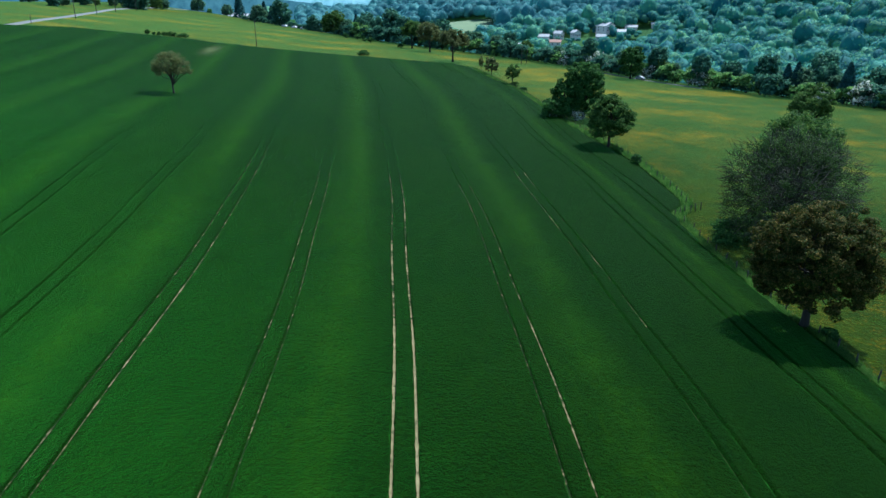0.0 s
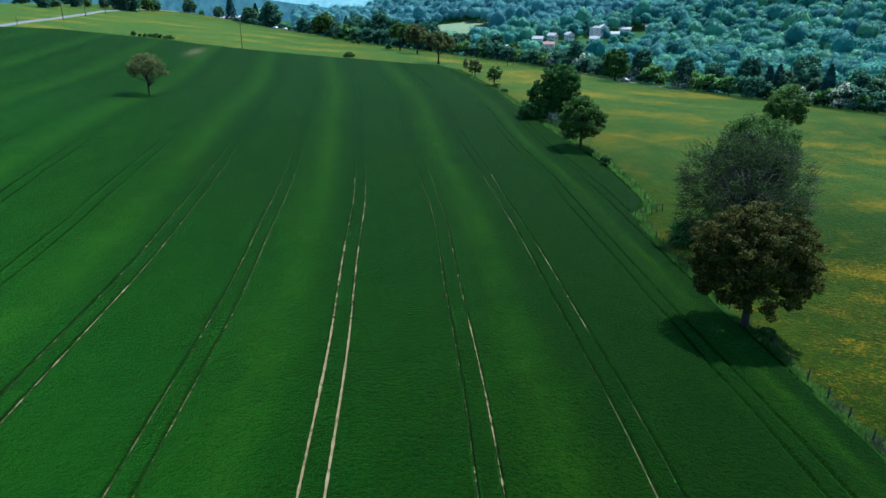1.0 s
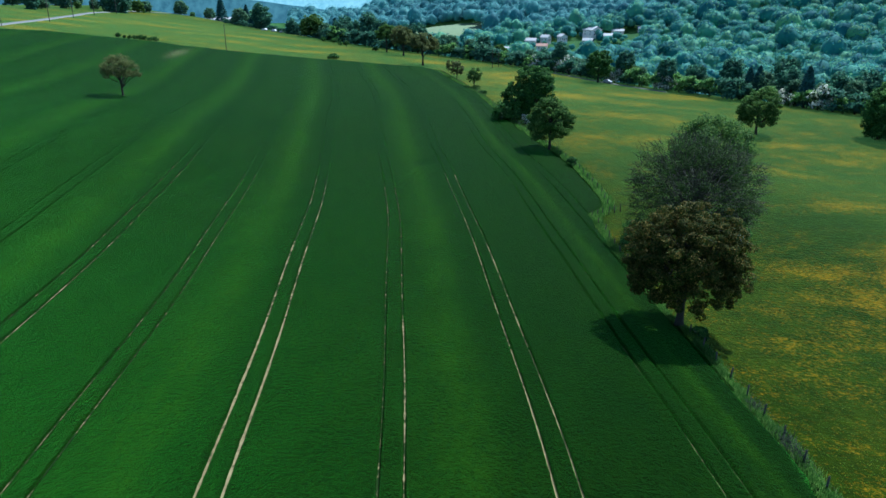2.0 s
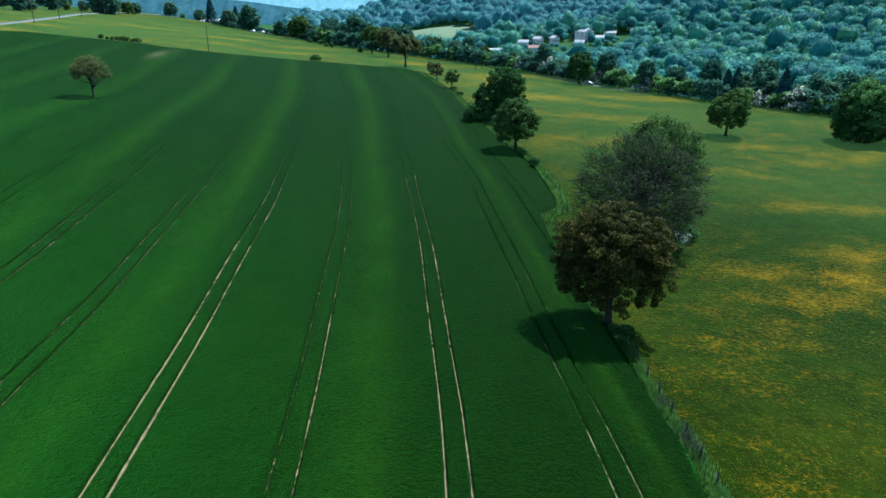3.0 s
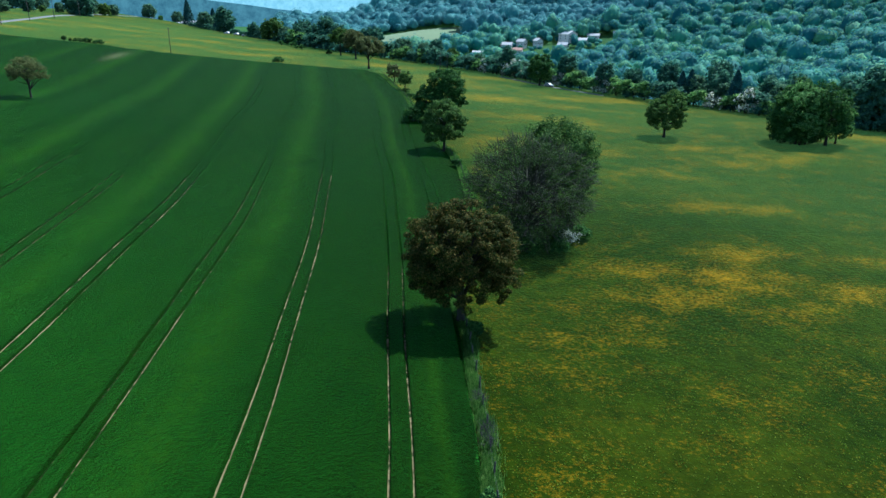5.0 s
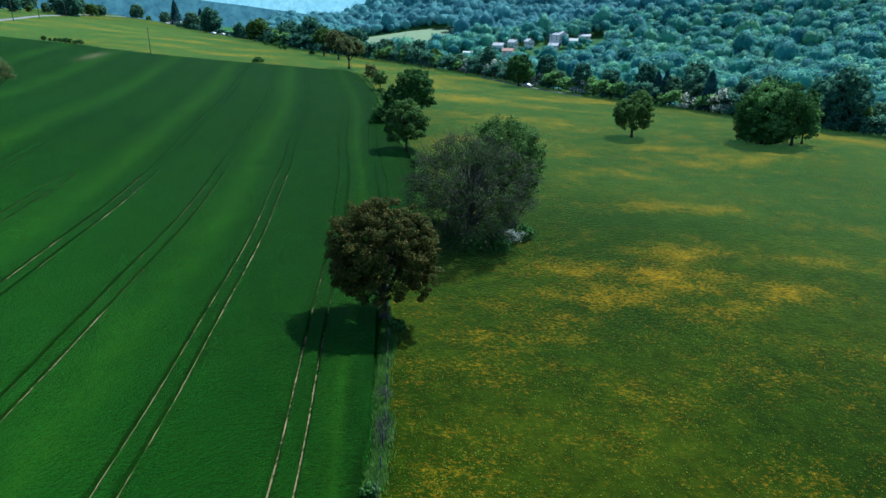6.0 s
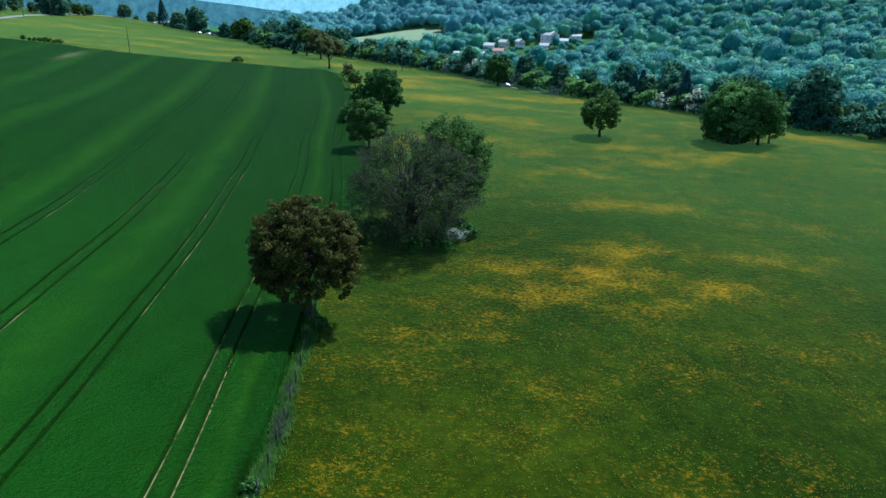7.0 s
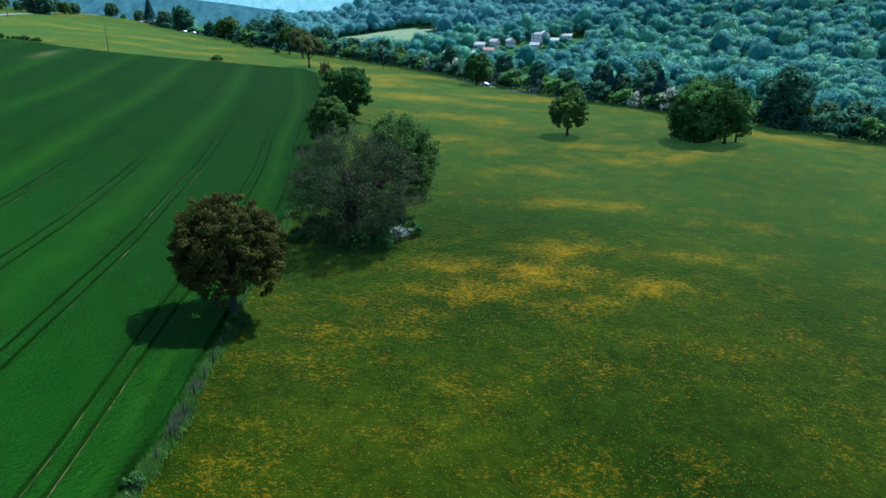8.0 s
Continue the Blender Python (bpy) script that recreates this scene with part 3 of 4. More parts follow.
# ---------------------------------------------------------------- woods of the valley and the far slope
def wood_proto(seed, tall, n_leaf, leaf):
    """A far tree's crown, a metre in radius: lobed mass with leaf sprays on it."""
    rng = np.random.default_rng(seed)
    bm = bmesh.new()
    bmesh.ops.create_icosphere(bm, subdivisions=2, radius=1.0)
    co = np.array([v.co[:] for v in bm.verts])
    fa = np.array([[v.index for v in f.verts] for f in bm.faces])
    bm.free()
    lobes = rng.normal(0, 1, (13, 3))
    lobes[:, 2] = np.abs(lobes[:, 2]) * 0.9
    lobes /= np.linalg.norm(lobes, axis=1, keepdims=True)
    reach = rng.uniform(0.6, 1.15, 13)

    def radius(d):
        return 0.56 + 0.52 * np.max(reach * np.clip((d @ lobes.T - 0.70) / 0.30, 0, 1) ** 0.6, axis=1)

    core = co * (0.93 * radius(co))[:, None] * (1, 1, tall)
    keep = co[fa].mean(1)[:, 2] > -0.72
    fa = fa[keep]
    d = rng.normal(0, 1, (n_leaf, 3))
    d /= np.linalg.norm(d, axis=1, keepdims=True)
    d[:, 2] = np.where(d[:, 2] < -0.3, -d[:, 2], d[:, 2])
    c = d * (radius(d) * rng.uniform(0.92, 1.06, n_leaf))[:, None] * (1, 1, tall)
    v, f = leaf_quads(c, d + (0, 0, 0.3), leaf, rng, 0.3)
    tri = np.concatenate([f[:, [0, 1, 2]], f[:, [0, 2, 3]]])
    return np.concatenate([core, v]), np.concatenate([fa, tri + len(core)]), np.arange(len(fa) + len(tri)) < len(fa)


PROTOS = [wood_proto(40 + i, (0.9, 1.05, 1.2, 0.8, 1.35, 1.0)[i], 165, 0.16) for i in range(6)]
PROTOS_FAR = [wood_proto(50 + i, (0.9, 1.05, 1.2, 0.8, 1.35, 1.0)[i], 110, 0.16) for i in range(6)]
PROTOS_NEAR = [wood_proto(60 + i, (0.9, 1.05, 1.2, 0.8, 1.35, 1.0)[i], 700, 0.085) for i in range(6)]
CLEAR = ((150, 795, 84, 60), (2, 975, 74, 105), (225, 828, 30, 26), (-120, 1250, 90, 40))


def woods(name, spots, mat, label, protos):
    vs, fs, ss, base = [], [], [], 0
    rng = np.random.default_rng(len(spots))
    for x, y, r in spots:
        v, f, soft = protos[rng.integers(6)]
        a = rng.uniform(0, 6.28)
        ca, sa = math.cos(a), math.sin(a)
        s = r * rng.uniform(0.8, 1.2)
        q = np.stack([v[:, 0] * ca - v[:, 1] * sa, v[:, 0] * sa + v[:, 1] * ca, v[:, 2]], -1) * (s, s, s * rng.uniform(0.95, 1.3))
        vs.append(q + (x, y, float(land(x, y)) + r * 1.25))
        fs.append(f + base)
        ss.append(soft)
        base += len(v)
    me = mesh_of(name, np.concatenate(vs), np.concatenate(fs), mat)
    me.polygons.foreach_set("use_smooth", np.concatenate(ss))
    tagged(part(name, me, mat), label, "woodland", kind="stuff")


rng = np.random.default_rng(77)
edge_spots, near_spots, far_spots = [], [], []
y = 260.0
while y < 1750:
    gap = 10.8 if y < 850 else 10.8 + (y - 850) * 0.009
    x = -0.62 * y
    while x < 0.82 * y + 90:
        px, py = x + rng.uniform(-0.42, 0.42) * gap, y + rng.uniform(-0.42, 0.42) * gap
        x += gap
        b = float(beyond(px, py))
        if b < 55 or any(((px - cx) / rx) ** 2 + ((py - cy) / ry) ** 2 < 1 for cx, cy, rx, ry in CLEAR):
            continue
        e = 0.82 * px + 0.57 * py
        if b < 150 and rng.uniform() < 0.5 or e < 520 and px / py > -0.1 and rng.uniform() < 0.75:
            continue
        if px / py < -0.2 and py > 720:
            continue
        if px / py < -0.12 and rng.uniform() < 0.3:
            continue
        r = gap * rng.uniform(0.46, 0.76) * (1.4 if rng.uniform() < 0.16 else 1)
        (edge_spots if math.hypot(px, py) < 480 else near_spots if math.hypot(px, py) < 940 and px / py > -0.34 else far_spots).append((px, py, r))
    y += gap
for i in range(70):
    a, q = rng.uniform(0, 6.283), math.sqrt(rng.uniform(0, 1))
    near_spots.append((150 + 84 * q * math.cos(a), 790 + 72 * q * math.sin(a), rng.uniform(2.2, 4.8)))
woods("wood_edge", edge_spots, M_WOODS, "broadleaved trees of the valley behind the far hedge, leaves tinted with haze", PROTOS_NEAR)
woods("woodland", near_spots, M_WOODS, "dense broadleaved woodland on the valley slope, blue haze in its leaf colour", PROTOS)
woods("far_woodland", far_spots, M_WOODS_FAR, "woods far down the valley, pale blue haze in their leaf colour", PROTOS_FAR)

M_PASTURE = plain("pale_pasture", (0.13, 0.19, 0.09), 0.95, 0, 0.15, 0.02)


def draped(name, xs, ys, lift, mat, label, category):
    X, Y = np.meshgrid(xs, ys, indexing="ij")
    me = mesh_of(name, np.stack([X, Y, land(X, Y) + lift], -1).reshape(-1, 3), grid_faces(len(xs), len(ys)), mat, True)
    return tagged(part(name, me, mat), label, category, kind="structure")


draped("pasture", np.linspace(-66, 72, 30), np.linspace(925, 1078, 30), 0.6, M_PASTURE, "pale mown pasture among the woods", "field")


def strip(name, line, half, lift, mat, label):
    """A road along a line of plan points."""
    line = np.array(line, float)
    seg = np.concatenate([[0], np.cumsum(np.linalg.norm(np.diff(line, axis=0), axis=1))])
    s = np.arange(0, seg[-1], 2.0)
    c = np.stack([np.interp(s, seg, line[:, 0]), np.interp(s, seg, line[:, 1])], -1)
    for _ in range(6):
        c[1:-1] = (c[:-2] + 2 * c[1:-1] + c[2:]) / 4
    d = np.gradient(c, axis=0)
    d /= np.linalg.norm(d, axis=1, keepdims=True)
    nrm = np.stack([-d[:, 1], d[:, 0]], -1)
    vs = []
    for o, dz in ((-half - 0.1, -0.25), (-half, 0), (-half * 0.35, 0.05), (half * 0.35, 0.05), (half, 0), (half + 0.1, -0.25)):
        p = c + nrm * o
        vs.append(np.stack([p[:, 0], p[:, 1], land(p[:, 0], p[:, 1]) + lift + dz], -1))
    me = mesh_of(name, np.stack(vs, 1).reshape(-1, 3), grid_faces(len(c), 6)[:, ::-1], mat, True)
    tagged(part(name, me, mat), label, "road", kind="structure")


far_line = [(x, y - 4.5) for x, y in zip(FAR_X[2:16], FAR_Y[2:16])]
strip("road", far_line[6:9], 1.0, 0.14, M_ROAD, "narrow pale lane along the far hedge")
strip("road_west", [(-160, 180), (-176, 260), (-181, 293), (-188, 330), (-194, 373), (-206, 430), (-219, 478), (-226, 520), (-225, 560), (-205, 585), (-170, 590)], 2.0, 0.14, M_ROAD, "pale country road beside the pasture")

# ---------------------------------------------------------------- the single trees
place(tree("walnut_tree", 14.8, 13.3, 2.3, 110000, 0.15, M_WALNUT, 11, "broad domed tree with bronze young leaves at the field edge", flat=0.2, lump=0.07, limbs=40, trunk_r=0.5, clumps=480, clump_r=0.62, drum=0.25), 39.2, 67.15, 200, 0.3)
place(tree("twiggy_tree", 17.2, 20.6, 0.3, 34000, 0.15, M_SPARSE, 12, "wide sparse grey-green tree with bare twigs, beside the fence", M_TWIG, flat=0.05, lump=0.07, limbs=240, trunk_r=0.42, stems=4, clumps=280, clump_r=1.0, twigs=3600, drum=0.4), 50.0, 95.0, 70)
place(tree("rounded_tree", 18.1, 15.0, 0.6, 36000, 0.25, M_OLIVE, 13, "olive green rounded tree behind a sparse grey one", flat=0.3, lump=0.05, limbs=30, clumps=190, clump_r=1.25), 56.2, 107.1, 40)
place(tree("fence_tree", 12.4, 11.6, 1.2, 22000, 0.28, M_OLIVE, 14, "round olive green tree on the field boundary", flat=0.2, lump=0.1, limbs=18, clumps=150, clump_r=0.85, drum=0.5), 38.1, 156.3, 10)
place(tree("dark_tree", 15.9, 11.9, 1.2, 22000, 0.33, M_DARK, 15, "tall dark green tree in a boundary thicket", flat=0.3, lump=0.14, limbs=16, clumps=140), 39.3, 193.1, 0)
place(tree("dark_tree", 10.6, 8.6, 0.8, 12000, 0.33, M_DARK, 16, "lower dark green tree in a boundary thicket", flat=0.3, lump=0.2, limbs=12), 33.5, 191.7, 0)
place(tree("lone_tree", 11.5, 10.6, 3.2, 9000, 0.2, M_RUST, 17, "small olive-brown thinly leaved tree alone in the crop", flat=0.4, lump=0.1, limbs=40, trunk_r=0.3, clumps=90), -69.0, 178.2, 50)
place(tree("meadow_tree", 12.4, 12.7, 1.3, 20000, 0.29, M_OLIVE, 18, "round green tree alone in the flowering meadow", flat=0.16, lump=0.12, limbs=16, clumps=140, clump_r=0.85, drum=0.4), 100.0, 187.6, 0)
GROVE = "tall trees standing close together in the meadow"
for i, (gx_, gy_, gh, gw) in enumerate(((132.5, 184.5, 15.9, 12.6), (134.2, 182.0, 17.8, 12.5), (135.9, 185.8, 17.4, 12.5), (137.4, 182.8, 16.4, 11.6), (142.3, 181.3, 17.4, 12.5), (146.8, 184.5, 12.1, 8.7))):
    g = place(tree("grove_tree", gh, gw, 0.2 if i < 4 else 1.6, 13000, 0.34, M_FRESH if i % 2 else M_DARK, 30 + i, "leafy green tree in a close grove in the meadow", flat=0.02, lump=0.14, limbs=12, clumps=130, drum=0.75), gx_, gy_, 37 * i)
    tagged(g, group=GROVE)
place(tree("roadside_tree", 15.2, 14.8, 4.5, 8000, 0.5, M_RUST, 41, "brownish spreading tree at the top corner of the crop", flat=0.5, lump=0.1, limbs=20), 4.4, 326.0, 0)
place(tree("roadside_tree", 15.0, 13.0, 4.0, 6000, 0.55, M_OLIVE, 42, "olive tree on the meadow beyond the crop", flat=0.45, limbs=16), -17.0, 389.0, 0)
place(tree("roadside_tree", 15.5, 14.5, 3.0, 6000, 0.55, M_RUST, 43, "brownish tree by the far hedge", flat=0.4, limbs=16), -7.0, 374.0, 0)
place(tree("roadside_tree", 14.2, 12.6, 1.2, 8000, 0.55, M_DARK, 44, "dense dark tree beside the lane with a parked car", flat=0.15, lump=0.1, limbs=10), 81.5, 305.0, 0)
place(tree("young_tree", 7.2, 6.4, 0.8, 2200, 0.4, M_RUST, 45, "small bushy young tree on the boundary", flat=0.2, lump=0.2, limbs=10), 19.2, 279.0, 0)
place(tree("young_tree", 7.5, 6.4, 1.4, 2000, 0.4, M_OLIVE, 46, "small thin young tree on the boundary", flat=0.2, lump=0.22, limbs=10), 24.8, 249.7, 0)
place(tree("young_tree", 6.0, 2.6, 1.0, 500, 0.35, M_RUST, 47, "slim bare-looking young tree on the boundary", flat=0.2, lump=0.2, limbs=10), 16.0, 296.0, 0)

# ---------------------------------------------------------------- bushes
place(shrub("blossom_bush", 2.1, 3.7, 1500, 0.15, M_BLOSSOM, 51, "low hawthorn covered with white blossom under a tree"), 56.5, 96.7)
place(shrub("blossom_bush", 2.8, 4.5, 1100, 0.2, M_BLOSSOM, 52, "hawthorn with white blossom in a boundary thicket"), 36.1, 186.6)
for i, (x, y, h, w) in enumerate(((29.8, 188.5, 5.1, 5.5), (33.0, 188.6, 4.5, 5.1), (37.6, 191.4, 5.0, 6.1))):
    place(shrub("thicket_bush", h, w, 2400, 0.4, M_DARK, 60 + i, "dark leafy bush at the foot of a thicket"), x, y)
for i, (x, y) in enumerate(((130.6, 183.0), (132.6, 181.0), (134.6, 180.4), (136.6, 181.2), (138.2, 182.4), (131.5, 186.0))):
    place(shrub("grove_bush", 4.2, 4.4, 1800, 0.3, M_DARK, 120 + i, "dark undergrowth at the foot of the meadow grove"), x, y)
for i, (x, y, h, w) in enumerate(((43.8, 99.6, 2.7, 4.6), (46.7, 96.0, 2.5, 4.6), (41.8, 95.2, 1.7, 3.6), (49.8, 92.2, 2.5, 4.2), (53.9, 92.9, 2.7, 4.1), (40.7, 64.7, 1.2, 1.6), (58.3, 98.4, 2.3, 3.5))):
    place(shrub("scrub_bush", h, w, 2000, 0.26, M_DARK, 70 + i, "low dark scrub in the shade of a tree"), x, y)
place(shrub("fence_bush", 2.1, 2.4, 900, 0.25, M_DARK, 80, "single dark bush on the fence line"), 40.7, 141.6)
place(shrub("fence_bush", 1.5, 2.6, 600, 0.3, M_DARK, 81, "low dark bush on the fence line"), 27.2, 235.7)
place(shrub("fence_bush", 1.4, 3.4, 600, 0.3, M_DARK, 82, "low dark bush on the fence line"), 32.5, 213.1)
place(shrub("fence_bush", 1.6, 3.0, 600, 0.3, M_OLIVE, 83, "low green bush on the fence line"), 25.3, 246.6)
place(shrub("verge_bush", 1.2, 1.4, 900, 0.16, M_DARK, 84, "small dark bush in the verge beside the fence"), 40.3, 36.9)
place(shrub("umbel_clump", 0.5, 0.8, 160, 0.08, M_BLOSSOM, 87, "pale flowering umbels in the tall verge"), 40.3, 35.6)
place(shrub("round_bush", 2.4, 4.8, 3600, 0.3, M_DARK, 85, "low dark bush at the far edge of the crop"), -35.8, 317.5)
for i in range(8):
    place(shrub("hedge_bush", (2.2, 1.4, 1.6, 2.4, 2.3, 2.2, 2.4, 2.6)[i], (2.4, 1.2, 1.6, 3.0, 3.0, 2.8, 3.0, 3.2)[i], 500, 0.3, M_DARK, 90 + i, "dark clipped-looking bush in a short hedge"), (-133.0, -130.0, -127.6, -125.0, -122.6, -120.2, -117.6, -115.0)[i], 322 - i * 0.4)
for i, (x, y) in enumerate(((-58.5, 430), (-51, 424), (-45, 408), (-41, 404), (-23, 386))):
    place(shrub("meadow_bush", 2.6 + 0.5 * (i % 2), 3.2, 500, 0.4, M_DARK, 100 + i, "small dark bush on the far meadow"), x, y)

# ---------------------------------------------------------------- hedge along the far side of the meadow
OUT = (0, -400)
KINDS = [
    tree("hedge_tree", 12, 10, 0.1, 2600, 0.7, M_HEDGE, 201, "olive green tree in the far hedge", flat=0.02, lump=0.08, limbs=8, clump_r=1.25, drum=0.7),
    tree("hedge_tree", 11, 9, 0.1, 2600, 0.7, M_FRESH, 202, "fresh green tree in the far hedge", flat=0.02, lump=0.1, limbs=8, clump_r=1.15, drum=0.7),
    tree("hedge_tree", 13, 9, 0.1, 2600, 0.7, M_HEDGE_DARK, 203, "dark green tree in the far hedge", flat=0.02, lump=0.08, limbs=8, clump_r=1.2, drum=0.7),
    tree("hedge_tree", 12, 10, 0.1, 2600, 0.7, M_OLIVE, 204, "olive brown tree in the far hedge", flat=0.15, lump=0.08, limbs=10, clump_r=1.2, drum=0.6),
    conifer("conifer_tree", 15, 9.0, 2600, 205, "dark pointed conifer in the far hedge"),
    shrub("hawthorn_bush", 4.6, 5.2, 900, 0.5, M_BLOSSOM, 206, "white flowering hawthorn in the far hedge"),
    shrub("hedge_shrub", 4.6, 6.0, 800, 0.55, M_HEDGE_DARK, 207, "dark dense hedge shrub beside the lane"),
    shrub("hedge_shrub", 5.0, 6.5, 800, 0.55, M_FRESH, 208, "green dense hedge shrub beside the lane"),
]
used = [0] * 8


def grow(k, x, y, s=1.0, sz=None, sink=0.0):
    ob, turn = KINDS[k], rng.uniform(0, 360)
    m = pose(x, y, float(land(x, y)) - sink, 0, 0, turn) @ Matrix.Diagonal((s, s, sz or s, 1))
    if used[k] == 0:
        ob.matrix_basis = m
    else:
        copy_thing(ob, m)
    used[k] += 1


rng = np.random.default_rng(9)
for ob in KINDS:
    tagged(ob, group="far hedge")
line = np.array(list(zip(FAR_X[1:17], FAR_Y[1:17])), float)
seg = np.concatenate([[0], np.cumsum(np.linalg.norm(np.diff(line, axis=0), axis=1))])
for s in np.arange(120, seg[-1], 4.4):
    x, y = np.interp(s, seg, line[:, 0]), np.interp(s, seg, line[:, 1])
    if x < -62:
        continue
    # a low dense front row
    k = 5 if rng.uniform() < (0.22 if x > 60 else 0.06) else (6 if rng.uniform() < 0.55 else 7)
    sc = rng.uniform(0.75, 1.3) * (1.25 if x < 70 else 1.05)
    grow(k, x + rng.uniform(-1, 1) + 1.2, y + rng.uniform(1.5, 4), sc)
    # trees behind
    if rng.uniform() < (0.72 if x > -20 else 0.5):
        k = rng.choice([0, 1, 2, 3], p=(0.33, 0.36, 0.27, 0.04) if x > 0 else (0.36, 0.16, 0.3, 0.18))
        grow(int(k), x + rng.uniform(0, 6), y + rng.uniform(5, 16), rng.uniform(0.65, 1.15 if x > 0 else 1.3) * (0.8 if x > 0 else 1.08))
    if x > -40 and rng.uniform() < 0.6:
        k = rng.choice([0, 1, 1, 2])
        grow(int(k), x + rng.uniform(8, 26), y + rng.uniform(18, 45), rng.uniform(0.75, 1.15))
for x, y, s in ((146.5, 253, 0.98), (131.5, 268, 0.85), (134.3, 266, 0.9), (-158, 560, 1.25), (-139, 562, 1.2), (-133, 560, 1.1), (-57, 472, 1.05), (-20, 420, 0.9)):
    grow(4, x, y, s)
for x, y, k, s in ((177, 218, 2, 1.22), (181, 221, 2, 1.05), (46, 372, 1, 0.75), (58, 358, 0, 0.7), (63, 352, 2, 0.5),
                   (-200, 590, 0, 1.15), (-189, 585, 1, 0.55), (-172, 576, 0, 0.9), (-136, 531, 0, 1.25), (-114, 506, 2, 1.4), (-87, 478, 2, 0.8), (-81, 474, 2, 0.6), (-70.5, 461, 3, 1.5), (-60, 454, 0, 1.05), (-66, 475, 0, 1.1), (-48, 455, 1, 1.2), (-40, 440, 0, 1.0),
                   (-229, 527, 2, 1.25), (-222, 527, 2, 1.35), (-226, 541, 0, 1.2), (-235, 566, 0, 1.3), (-218, 551, 3, 0.95), (-219, 569, 0, 0.85), (-239, 445, 2, 0.95), (-240, 458, 0, 0.9), (-245, 497, 2, 0.9), (-247, 518, 3, 0.5), (-242, 533, 0, 0.75),
                   (-258, 596, 2, 1.3), (-270, 560, 0, 1.2), (-290, 570, 2, 1.3), (-310, 590, 2, 1.3), (-330, 580, 0, 1.4)):
    grow(k, x, y, s, s * (0.85 if x < -30 else 1.0), 1.4 * s if x < -30 else 0.0)
# a low dark hedge below the trees
for i in range(30):
    x = -150 + 3.2 * i
    grow(6, x, float(np.interp(x, FAR_X, FAR_Y)) + rng.uniform(2, 5), rng.uniform(0.4, 0.7))


# ---------------------------------------------------------------- houses of the village
def house(x, y, turn, w, d, h, rh, wall_mat, roof_mat, label, floors=2, z=None):
    root = tagged(new("house"), label, "house", "village houses")
    bm = bmesh.new()
    pts = [(-w / 2, -4), (w / 2, -4), (w / 2, h), (0, h + rh), (-w / 2, h)]
    a = [bm.verts.new((px, -d / 2, pz)) for px, pz in pts]
    b = [bm.verts.new((px, d / 2, pz)) for px, pz in pts]
    bm.faces.new(a)
    bm.faces.new(b[::-1])
    for i in range(5):
        bm.faces.new((a[i], b[i], b[(i + 1) % 5], a[(i + 1) % 5]))
    bmesh.ops.recalc_face_normals(bm, faces=bm.faces)
    part("wall", bm, wall_mat, root)
    bm = bmesh.new()
    o = 0.7
    sl = rh / (w / 2)
    for sx in (-1, 1):
        prof = [(0, h + rh + 0.12), (0, h + rh + 0.4), (sx * (w / 2 + o), h - o * sl + 0.4), (sx * (w / 2 + o), h - o * sl + 0.12)]
        f0 = [bm.verts.new((px, -d / 2 - o, pz)) for px, pz in prof]
        f1 = [bm.verts.new((px, d / 2 + o, pz)) for px, pz in prof]
        bm.faces.new(f0), bm.faces.new(f1[::-1])
        for i in range(4):
            bm.faces.new((f0[i], f1[i], f1[(i + 1) % 4], f0[(i + 1) % 4]))
    bmesh.ops.recalc_face_normals(bm, faces=bm.faces)
    roof = part("roof", bm, roof_mat, root)
    part("chimney", box(bmesh.new(), w * 0.18, d * 0.1, h + rh * 0.3, w * 0.18 + 0.9, d * 0.1 + 0.9, h + rh + 1.2, 0.05), M_STONE, roof)
    for fl in range(floors):
        for i in range(3):
            wx = (i - 1) * w * 0.3
            zz = 0.9 + fl * 2.8
            if fl == 0 and i == 1:
                part("door", box(bmesh.new(), wx - 0.55, -d / 2 - 0.06, 0, wx + 0.55, -d / 2 + 0.1, 2.1), M_SHUTTER, root)
                continue
            win = part("window", box(bmesh.new(), wx - 0.7, -d / 2 - 0.05, zz, wx + 0.7, -d / 2 + 0.1, zz + 1.4), M_SHUTTER, root)
            part("pane", box(bmesh.new(), wx - 0.58, -d / 2 - 0.08, zz + 0.12, wx + 0.58, -d / 2 - 0.05, zz + 1.28), M_GLASS, win)
        for i in range(2):
            wy = (i - 0.5) * d * 0.5
            for sx in (-1, 1):
                win = part("window", box(bmesh.new(), min(sx * w / 2, sx * (w / 2 + 0.05)), wy - 0.6, zz, max(sx * w / 2, sx * (w / 2 + 0.05)), wy + 0.6, zz + 1.4), M_SHUTTER, root)
                part("pane", box(bmesh.new(), min(sx * (w / 2 + 0.05), sx * (w / 2 + 0.08)), wy - 0.5, zz + 0.12, max(sx * (w / 2 + 0.05), sx * (w / 2 + 0.08)), wy + 0.5, zz + 1.28), M_GLASS, win)
    root.matrix_basis = pose(x, y, float(land(x, y)) if z is None else z, 0, 0, turn)
    return root


